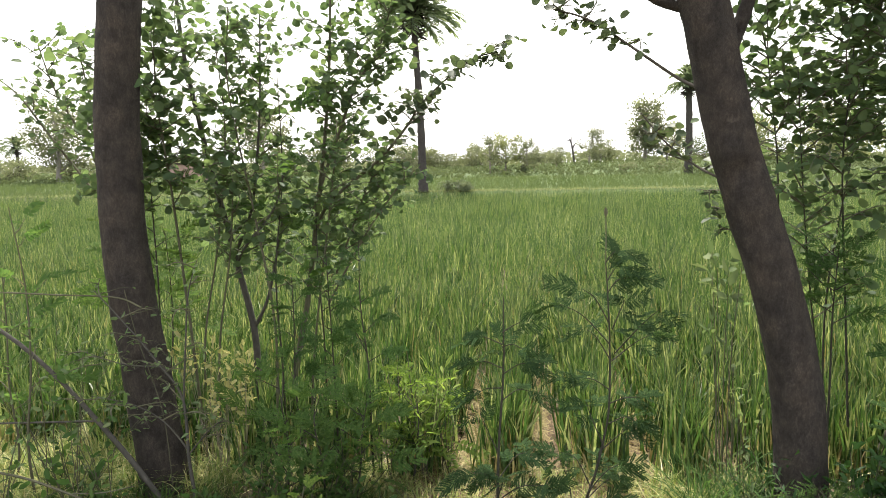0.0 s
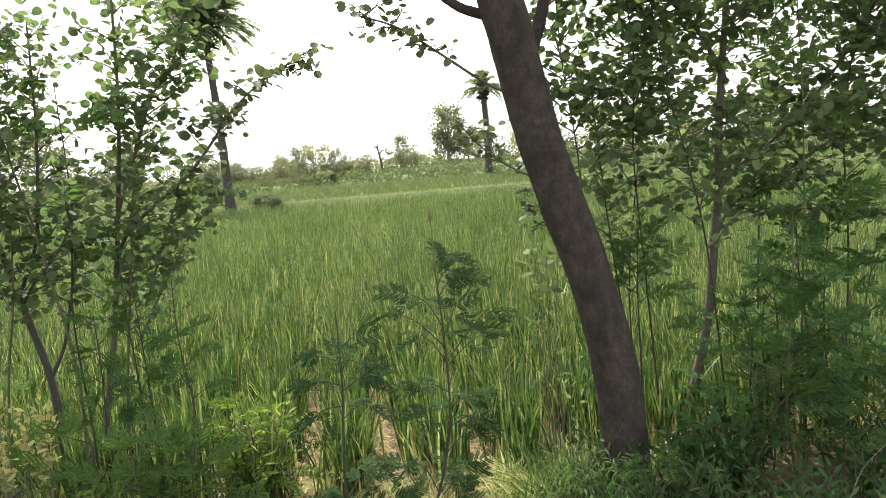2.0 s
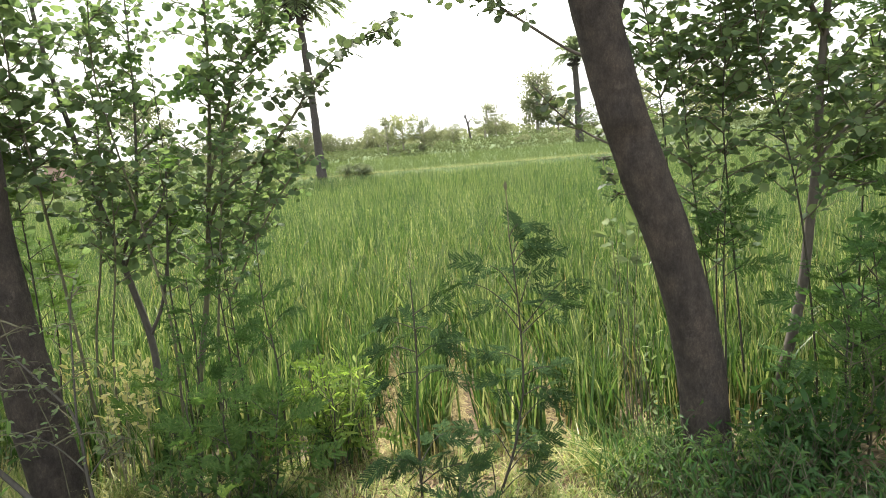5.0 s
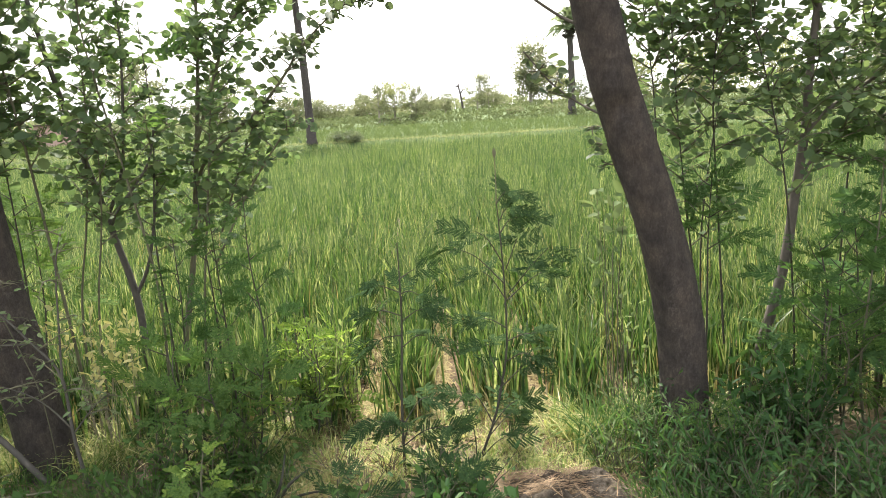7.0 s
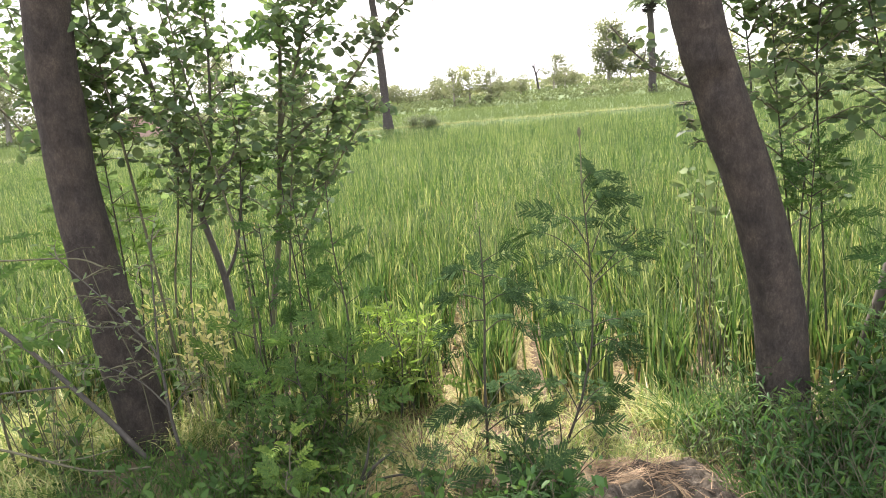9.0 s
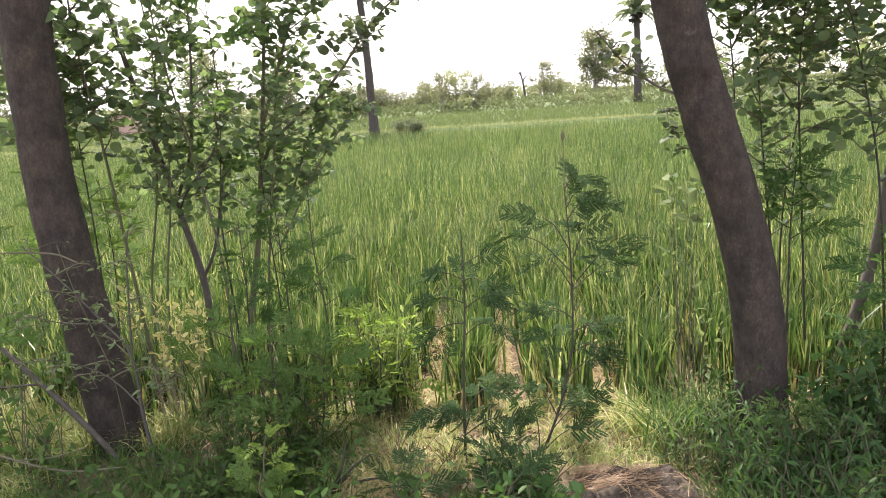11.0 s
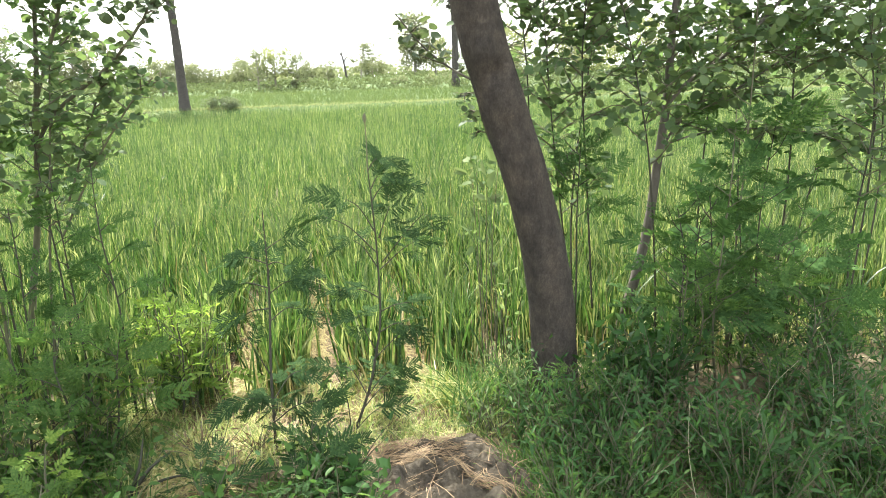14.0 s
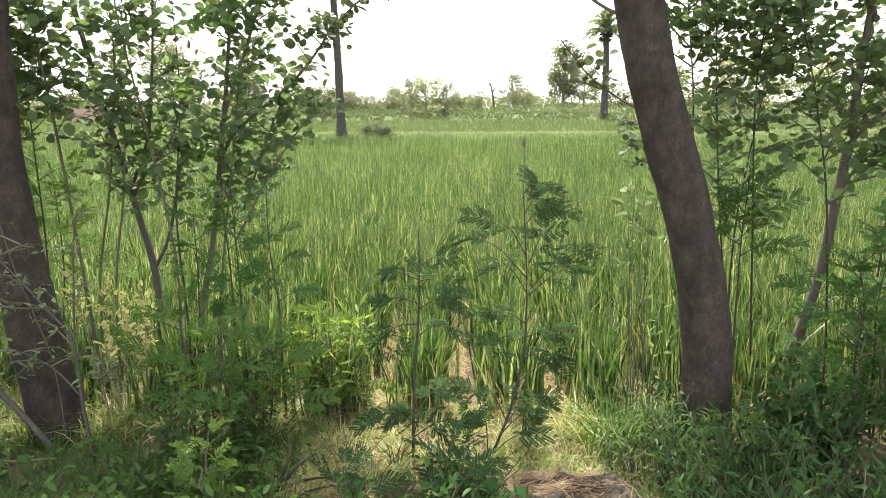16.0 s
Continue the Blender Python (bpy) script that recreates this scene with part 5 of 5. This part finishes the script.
def litter(rng, n, xr, yr, lift, length=0.09, thin=1.0, loft=0.02, comb=None):
    """Flat straws lying about."""
    x, y = rng.uniform(*xr, n), rng.uniform(*yr, n)
    z = lift(x, y)
    az = rng.uniform(0, 2 * np.pi, n) if comb is None else rng.normal(*comb, n)
    d = np.stack([np.cos(az), np.sin(az), rng.normal(0, 0.18, n)], 1) * (length * rng.uniform(0.4, 1.3, n))[:, None]
    s = np.stack([-np.sin(az), np.cos(az), np.zeros(n)], 1) * thin * rng.uniform(0.0007, 0.0019, n)[:, None]
    c = np.stack([x, y, z + 0.006 + rng.uniform(0, loft, n)], 1)
    bow = c + np.array([0, 0, 0.008])
    V = np.stack([c - d * 0.5 - s, c - d * 0.5 + s, bow + s, bow - s, c + d * 0.5 + s, c + d * 0.5 - s], 1)
    F = np.array([[0, 1, 2, 3], [3, 2, 4, 5]])[None] + (np.arange(n) * 6)[:, None, None]
    return V.reshape(-1, 3), F.reshape(-1, 4)


def heap_height(x, y):
    """The surface of the heap, or the ground beside it."""
    a = np.clip(np.rint((x - 0.39) / 0.58 * 109), 0, 109).astype(int)
    b = np.clip(np.rint((y - 2.24) / 0.60 * 99), 0, 99).astype(int)
    return np.maximum(height(x, y), hz[b, a])


st = Heap()
st.add(*litter(rng, 260, (0.44, 0.74), (2.6, 2.84), heap_height, 0.16, 0.8, 0.014, (0.15, 0.45)))
st.add(*litter(rng, 110, (0.4, 0.95), (2.3, 2.85), heap_height, 0.12, 0.8, 0.008))
for k in range(9):
    st.add(*litter(rng, 9, (0.66 + 0.018 * k, 0.71 + 0.018 * k), (2.60 - 0.035 * k, 2.64 - 0.035 * k), heap_height, 0.16, 0.8, 0.01, (-1.05, 0.25)))
tagged(part("straw", st.mesh("straw_on_heap"), STRAW), "dry brown straw scattered on the clay heap", "straw", kind="stuff")
st = Heap()
st.add(*litter(rng, 11000, (-3.0, 3.2), (1.6, 3.6), height, 0.08))
st.add(*litter(rng, 3000, (-3.5, 3.5), (-1.5, 1.7), height, 0.09))
st.add(*litter(rng, 3500, (-3.5, 4.2), (3.4, 6.5), height, 0.12))
st.add(*litter(rng, 7500, (-0.6, 1.4), (3.05, 4.7), height, 0.1, 1.5))
tagged(part("plant_litter", st.mesh("plant_litter"), STRAW), "dry straw and leaf litter on the ground", "litter", kind="stuff")
st = Heap()
for a, b in FURROWS:
    for k in range(9):
        y0 = 3.4 + 0.2 * k
        mid = a + b * (y0 + 0.1 - 3.4)
        st.add(*litter(rng, 150, (mid - 0.07, mid + 0.07), (y0, y0 + 0.2), height, 0.09, 2.2, 0.04))
st.add(*litter(rng, 800, (-0.45, -0.08), (2.62, 3.02), height, 0.09, 1.5, 0.05))
tagged(part("plant_litter", st.mesh("furrow_straw"), DRYBLADE), "pale dry straw lying in the bare furrows", "litter", kind="stuff")

# verge grass: sunlit tufts before the crop, dark tufts in the shade
rng = np.random.default_rng(52)


def tufts(n, xr, yr, tall, wide=0.005, per=14):
    cx, cy = rng.uniform(*xr, n), rng.uniform(*yr, n)
    x = np.repeat(cx, per) + rng.normal(0, 0.03, n * per)
    y = np.repeat(cy, per) + rng.normal(0, 0.03, n * per)
    free = np.hypot((x - 0.68) / 0.29, (y - 2.54) / 0.30) > 0.75
    x, y = x[free], y[free]
    k = len(x)
    return blades(rng, np.stack([x, y, height(x, y)], 1), tall * rng.uniform(0.4, 1.2, k), wide * rng.uniform(0.6, 1.3, k),
                  np.abs(rng.normal(0.3, 0.2, k)), np.abs(rng.normal(0.5, 0.4, k)), 3)


gr = Heap()
gr.add(*tufts(420, (-0.6, 1.3), (2.8, 3.38), 0.075, 0.004))
gr.add(*tufts(26, (0.6, 1.3), (3.1, 3.4), 0.17))
gr.add(*tufts(170, (-1.5, -0.5), (3.15, 3.5), 0.1, 0.004))
gr.add(*tufts(110, (-0.6, 1.3), (3.32, 3.62), 0.1, 0.004))
gr.add(*tufts(460, (-3.2, -1.3), (3.1, 3.9), 0.18))
gr.add(*tufts(240, (-3.4, -1.75), (2.9, 3.7), 0.2))
gr.add(*tufts(220, (-3.0, -1.7), (2.65, 3.2), 0.14))
gr.add(*tufts(70, (-0.55, 0.0), (2.75, 3.2), 0.1, 0.004))
gr.add(*tufts(16, (0.75, 1.2), (3.0, 3.4), 0.18))
gr.add(*tufts(70, (1.3, 4.2), (3.2, 3.8), 0.26))
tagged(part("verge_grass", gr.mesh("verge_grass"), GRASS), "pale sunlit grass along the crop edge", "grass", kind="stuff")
gr = Heap()
gr.add(*tufts(300, (-1.75, -0.48), (1.9, 3.05), 0.15, 0.004))
gr.add(*tufts(110, (-2.8, -1.75), (1.9, 2.65), 0.13, 0.004))
gr.add(*tufts(60, (-0.48, 0.15), (1.9, 2.6), 0.13, 0.004))
gr.add(*tufts(110, (1.05, 3.4), (1.7, 3.3), 0.17, 0.004))
gr.add(*tufts(130, (-3.0, 3.2), (-1.0, 1.9), 0.09))
gr.add(*tufts(60, (0.98, 1.4), (2.1, 2.75), 0.12))
gr.add(*tufts(34, (0.78, 1.2), (2.9, 3.25), 0.3, 0.006, 10))
gr.add(*tufts(22, (0.86, 1.0), (2.25, 2.7), 0.13, 0.004))
gr.add(*tufts(18, (0.42, 0.9), (2.18, 2.3), 0.1, 0.004))
gr.add(*tufts(90, (1.4, 2.7), (1.9, 2.6), 0.14))
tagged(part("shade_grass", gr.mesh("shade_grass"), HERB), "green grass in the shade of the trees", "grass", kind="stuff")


# ---- beyond the field ----
def palm(name, label, foot, top, r, fronds, length, rng):
    t = thing(name, foot, label, "palm tree")
    p, q = stem([foot, tuple(np.array(foot) * 0.55 + np.array(top) * 0.45 + np.array([0.06, 0, 0])), top], r * 1.25, r * 0.85, 60)
    q = q * (1 + 0.09 * (np.arange(60) % 2)) + r * 0.4 * np.exp(-np.linspace(0, 1, 60) * 18)
    bole = part("trunk", mesh_of("trunk", *tube(p, q, 14, 0.06, rng)), PALMBARK, t)
    # dry leaf bases under the crown
    n = 160
    az = rng.uniform(0, 2 * np.pi, n)
    zz = rng.uniform(-0.75, 0.02, n) * length * 0.6
    base = np.array(top) + np.stack([np.cos(az) * r * 0.8, np.sin(az) * r * 0.8, zz], 1)
    part("leaf_base", mesh_of("leaf_base", *stamp(LANCE_TRI, base, np.stack([np.cos(az), np.sin(az), rng.uniform(-0.8, 0.9, n)], 1), rng.normal(0, 1, (n, 3)), length * rng.uniform(0.15, 0.3, n))), PALMBARK, bole)["kind"] = "stuff"
    for k in range(fronds):
        az = k * 2.39996
        el = radians(86 - 105 * (k / fronds) + rng.normal(0, 6))
        d = np.array([math.cos(az) * math.cos(el), math.sin(az) * math.cos(el), math.sin(el)])
        ln = length * rng.uniform(0.8, 1.1)
        o = np.array(top)
        path = spline([o, o + d * ln * 0.4, o + d * ln * 0.75 + [0, 0, -0.10 * ln], o + d * ln + [0, 0, -0.30 * ln]], 14)
        V, F = tube(path, np.linspace(0.02, 0.006, 14) * length / 1.5, 4)
        one = Heap()
        one.add(V, np.vstack([F[:, [0, 1, 2]], F[:, [0, 2, 3]]]))
        P, A, N, S = [], [], [], []
        pts = spline(path, 34)
        g = unit(np.gradient(pts, axis=0))
        sd = unit(np.cross(g, [0, 0, 1.0]))
        for i in range(4, 34):
            for sgn in (1, -1):
                P.append(pts[i])
                A.append(sd[i] * sgn * 0.75 + g[i] * 0.7 + np.array([0, 0, rng.uniform(-0.1, 0.35)]))
                N.append(np.array([0, 0, 1.0]) + rng.normal(0, 0.3, 3))
                S.append(length * 0.27 * math.sin(math.pi * (0.12 + 0.8 * i / 34)))
        one.add(*stamp(LANCE_TRI, np.array(P), np.array(A), np.array(N), np.array(S)))
        part("frond", one.mesh("frond"), PALM, t)
    return t


rng = np.random.default_rng(61)
palm("palm_tree", "tall date palm with a grey-brown trunk on the bund", (-4.457, 30.0, 0.38), (-4.74, 30.0, 7.9), 0.14, 60, 2.15, rng)
palm("palm_tree", "smaller date palm at the foot of the weedy bank", (12.46, 57.0, 0.45), (12.4, 57.0, 7.4), 0.24, 34, 1.9, rng)
for x, y, top in ((-75.0, 90.0, 6.0), (-71.4, 90.0, 6.1), (-80.0, 95.0, 6.4)):
    palm("palm_tree", "small far date palm above the hedge", (x, y, 0.9), (x, y, top - 1.0), 0.22, 26, 2.2, rng)


def bush(name, label, x, y, rx, top, rng, n, clump, material, ry=None, base=0.0, category="bush"):
    """A low bush: a heap of leafy clumps with an uneven outline over short stems."""
    z = float(height(x, y))
    t = thing(name, (x, y, z), label, category)
    ry = ry or rx
    k = max(5, int(rx * 4))
    lobes = np.stack([x + rx * 0.75 * rng.uniform(-1, 1, k), y + ry * 0.6 * rng.uniform(-1, 1, k), z + base + (top - base) * rng.uniform(0.25, 0.7, k)], 1)
    lines = [(spline([(x + rng.normal(0, rx * 0.15), y, z - 0.05), tuple((np.array([x, y, z]) + o) / 2), tuple(o)], 7), np.linspace(0.03, 0.008, 7) * max(0.4, top / 2)) for o in lobes]
    h = Heap()
    h.tubes(lines, 5)
    tagged(part("stem", h.mesh("stem"), TWIG, t), kind="stuff")
    o = lobes[rng.integers(0, k, n)]
    d = unit(rng.normal(0, 1, (n, 3)))
    rad = np.array([rx * 0.42, ry * 0.42, (top - base) * 0.34]) * rng.uniform(0.35, 1.12, (n, 1)) ** 0.6
    P = o + d * rad
    P[:, 2] = np.maximum(P[:, 2], z + 0.03)
    tagged(part("foliage", mesh_of("foliage", *stamp(CLUMP_TRI, P, d + rng.normal(0, 0.6, (n, 3)), np.array([0, 0, 0.8]) + rng.normal(0, 0.7, (n, 3)), clump * rng.uniform(0.5, 1.4, n))), material, t), kind="stuff")
    return t


def far_tree(name, label, x, y, top, rx, rng, n, clump, material, bare=0.3, lean=0.0, split=9):
    """A field tree: trunk, limbs, and clumps of leaves round the limb ends with gaps between."""
    z = float(height(x, y))
    n, clump = int(n * 2.4), clump * 0.72
    t = thing(name, (x, y, z), label, "tree")
    tall = top - z
    tip = np.array([x + lean, y, z + tall * 0.85])
    trunk = spline([(x, y, z - 0.1), (x + rng.normal(0, 0.05 * rx), y, z + tall * 0.35), tuple(tip)], 14)
    h = Heap()
    h.add(*tube(trunk, np.linspace(0.032, 0.008, 14) * tall, 8))
    part("trunk", smooth(h.mesh("trunk")), FARBARK, t)
    limbs, ends = [], []
    for k in range(split):
        u = bare + (1 - bare) * k / split
        i = int(u * 13)
        az = k * 2.4 + rng.uniform(-0.5, 0.5)
        reach = rx * rng.uniform(0.5, 1.0) * (1.15 - 0.75 * ((k / split) - 0.35) ** 2)
        e = trunk[i] + np.array([math.cos(az) * reach, math.sin(az) * reach, tall * rng.uniform(0.06, 0.24)])
        limbs.append((spline([trunk[i], (trunk[i] + e) / 2 + [0, 0, tall * 0.03], e], 7), np.linspace(0.011, 0.003, 7) * tall))
        ends += [e, (trunk[i] + 2 * e) / 3]
    ends.append(tip)
    h = Heap()
    h.tubes(limbs, 5)
    tagged(part("limb", h.mesh("limb"), FARBARK, t), kind="stuff")
    ends = np.array(ends)
    o = ends[rng.integers(0, len(ends), n)]
    P = o + rng.normal(0, 1, (n, 3)) * np.array([rx * 0.20, rx * 0.20, tall * 0.065])
    part("crown", mesh_of("crown", *stamp(CLUMP_TRI, P, rng.normal(0, 1, (n, 3)) + [0, 0, 0.2], np.array([0, 0, 0.7]) + rng.normal(0, 0.7, (n, 3)), clump * rng.uniform(0.5, 1.4, n))), material, t)
    return t


rng = np.random.default_rng(62)
bush("dry_bush", "low grey-green bush beside the palm", -2.95, 29.95, 0.8, 0.5, rng, 1100, 0.07, BUSHLEAF, 0.5, 0.1)
bush("dry_bush", "low grey-green bush beside the palm", -3.45, 29.9, 0.35, 0.58, rng, 300, 0.07, BUSHLEAF, 0.4, 0.1)

far_tree("field_tree", "small green tree at the far field edge", -9.8, 55, 3.2, 1.1, rng, 700, 0.22, HAZYLEAF)
far_tree("field_tree", "feathery young tree on the far field edge", -3.3, 60, 3.9, 1.1, rng, 420, 0.20, HAZYLEAF, 0.35, 0, 8)
far_tree("field_tree", "brownish round-topped tree on the far field edge", -1.9, 60.5, 4.0, 1.35, rng, 620, 0.22, HAZYPALE, 0.4, 0, 10)
far_tree("field_tree", "small cone-shaped tree on the far field edge", -0.2, 60, 3.6, 0.8, rng, 480, 0.18, HAZYLEAF, 0.3, 0, 9)
far_tree("field_tree", "little tree above the weeds", 2.75, 70, 3.2, 0.9, rng, 350, 0.2, HAZYLEAF)
far_tree("field_tree", "scraggly tree with a tall thin top", 6.7, 80, 5.4, 1.3, rng, 520, 0.26, HAZYLEAF, 0.3, 0.5, 9)
far_tree("field_tree", "scraggly low tree above the weeds", 8.2, 82, 3.9, 1.3, rng, 420, 0.24, HAZYLEAF, 0.4)
far_tree("field_tree", "tall pale green tree with a visible white trunk", 13.6, 85, 9.0, 2.1, rng, 1500, 0.36, HAZYLEAF, 0.22, 0.3, 15)
far_tree("field_tree", "smaller tree beside the tall pale tree", 16.3, 86, 6.0, 1.9, rng, 900, 0.32, HAZYPALE, 0.25)
far_tree("field_tree", "broad yellow-green tree behind the hedge", 20.5, 70, 6.0, 2.6, rng, 1100, 0.32, HAZYPALE, 0.25, 0, 12)
far_tree("field_tree", "broad yellow-green tree behind the hedge", 26.5, 66, 6.3, 2.8, rng, 1100, 0.32, HAZYPALE, 0.2, 0, 12)
far_tree("field_tree", "broad yellow-green tree behind the hedge", 36, 72, 7.0, 3.2, rng, 1200, 0.36, HAZYPALE, 0.2, 0, 12)
far_tree("field_tree", "broad green tree behind the hedge", 48, 76, 7.5, 3.4, rng, 1200, 0.38, HAZYLEAF, 0.2, 0, 12)
far_tree("field_tree", "broad green tree behind the hedge", 60, 80, 8.0, 3.6, rng, 1200, 0.38, HAZYLEAF, 0.2, 0, 12)
far_tree("field_tree", "tall grey-green tree over the hedge", -43.5, 60, 8.6, 2.6, rng, 1300, 0.34, HAZYLEAF, 0.2, 0, 13)
far_tree("field_tree", "grey-green tree behind the shrubs", -27.6, 70, 8.0, 2.6, rng, 1200, 0.36, HAZYLEAF, 0.25, 0, 12)
far_tree("field_tree", "grey-green tree behind the shrubs", -21.0, 74, 6.2, 2.4, rng, 1000, 0.36, HAZYLEAF, 0.25, 0, 12)
# dead palm with a broken top
sticks("dead_palm", "leaning dead palm trunk with a broken top", [([(5.1, 80, 1.2), (4.9, 80, 2.8), (4.65, 80, 4.0)], 0.13, 0.09), ([(4.8, 80, 3.0), (5.2, 80, 3.7)], 0.1, 0.05), ([(4.66, 80, 3.9), (4.4, 80, 4.3)], 0.08, 0.03), ([(4.66, 80, 3.9), (4.75, 80, 4.45)], 0.08, 0.03), ([(4.66, 80, 3.9), (4.2, 80, 4.05)], 0.07, 0.03)], PALMBARK)

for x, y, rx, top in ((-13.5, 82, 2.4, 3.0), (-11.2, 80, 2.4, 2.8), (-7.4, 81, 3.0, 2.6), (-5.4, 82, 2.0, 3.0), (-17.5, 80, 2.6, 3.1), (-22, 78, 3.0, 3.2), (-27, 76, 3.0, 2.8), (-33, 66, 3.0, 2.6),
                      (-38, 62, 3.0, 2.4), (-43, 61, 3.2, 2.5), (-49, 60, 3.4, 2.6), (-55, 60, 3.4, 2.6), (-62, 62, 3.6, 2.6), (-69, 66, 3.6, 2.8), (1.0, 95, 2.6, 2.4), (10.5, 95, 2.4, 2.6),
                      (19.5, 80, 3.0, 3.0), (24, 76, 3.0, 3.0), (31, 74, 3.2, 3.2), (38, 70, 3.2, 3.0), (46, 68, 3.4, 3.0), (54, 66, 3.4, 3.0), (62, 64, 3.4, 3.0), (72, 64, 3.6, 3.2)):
    bush("hedge_bush", "dense green bush in the far hedge", x, y, rx, top, rng, 1900 if -18 < x < 12 else 1500, 0.18, HAZYLEAF if x < 18 else WEED, 1.6)
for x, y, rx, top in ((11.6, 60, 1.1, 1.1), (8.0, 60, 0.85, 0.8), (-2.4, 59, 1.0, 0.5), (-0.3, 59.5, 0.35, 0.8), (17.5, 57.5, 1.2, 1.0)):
    bush("low_bush", "low dark bush at the edge of the far plot", x, y, rx, top, rng, 420, 0.13, HAZYLEAF, 0.6)

# weeds over the bank: broad leaves in uneven mounds
n = 44000
y = 56.2 + 34 * rng.uniform(0, 1, n) ** 1.6
x = -1.0 * y + rng.uniform(0, 1, n) * 2.45 * y
mound = 0.34 + 0.2 * np.sin(0.9 * x + 0.5 * np.sin(0.7 * y)) * np.sin(0.8 * y + 0.3 * x) + 0.16 * np.sin(2.3 * x + 1.1 * y)
P = np.stack([x, y, height(x, y) + np.clip(mound, 0.08, 0.8) * rng.uniform(0, 1, n) ** 0.6], 1)
me = mesh_of("bank_weeds", *stamp(CLUMP_TRI, P, rng.normal(0, 1, (n, 3)) + [0, 0, 0.5], np.array([0, 0, 1.0]) + np.array([0, -0.6, 0]) + rng.normal(0, 0.6, (n, 3)), rng.uniform(0.13, 0.27, n)))
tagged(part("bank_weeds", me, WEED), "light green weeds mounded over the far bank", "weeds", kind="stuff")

# far tree line along the horizon, its haze carried by the leaf colour
n = 9000
az = np.radians(rng.uniform(-52, 60, n))
dist = rng.uniform(190, 240, n)
band = 1.7 + 0.9 * np.sin(9 * az + 1) + 0.8 * np.sin(23 * az) + 0.5 * np.sin(61 * az)
P = np.stack([dist * np.sin(az), dist * np.cos(az), 1.2 + rng.uniform(0, 1, n) ** 0.8 * np.maximum(band, 1.2)], 1)
me = mesh_of("far_woods", *stamp(CLUMP_TRI, P, rng.normal(0, 1, (n, 3)), np.array([0, 0, 0.7]) + rng.normal(0, 0.7, (n, 3)), rng.uniform(0.6, 1.6, n)))
tagged(part("far_woods", me, HAZYLEAF), "line of distant trees on the horizon, haze mixed into the leaf colour", "woods", kind="stuff")

# small brick shed behind the shrubs
t = thing("brick_shed", (-28.4, 56, 0.9), "low weathered red brick shed", "shed")
bm = bmesh.new()
bmesh.ops.create_cube(bm, size=1, matrix=Matrix.Translation((-28.4, 56, 1.2)) @ Matrix.Diagonal((2.6, 2.4, 1.6, 1)))
bmesh.ops.bevel(bm, geom=bm.edges[:], offset=0.03, segments=1, affect="EDGES")
me = bpy.data.meshes.new("wall")
bm.to_mesh(me)
part("wall", me, BRICK, t)
bm = bmesh.new()
bmesh.ops.create_cube(bm, size=1, matrix=Matrix.Translation((-28.4, 56, 2.06)) @ Matrix.Diagonal((2.9, 2.8, 0.12, 1)))
bmesh.ops.bevel(bm, geom=bm.edges[:], offset=0.02, segments=1, affect="EDGES")
me = bpy.data.meshes.new("roof")
bm.to_mesh(me)
part("roof", me, CLAY, t)
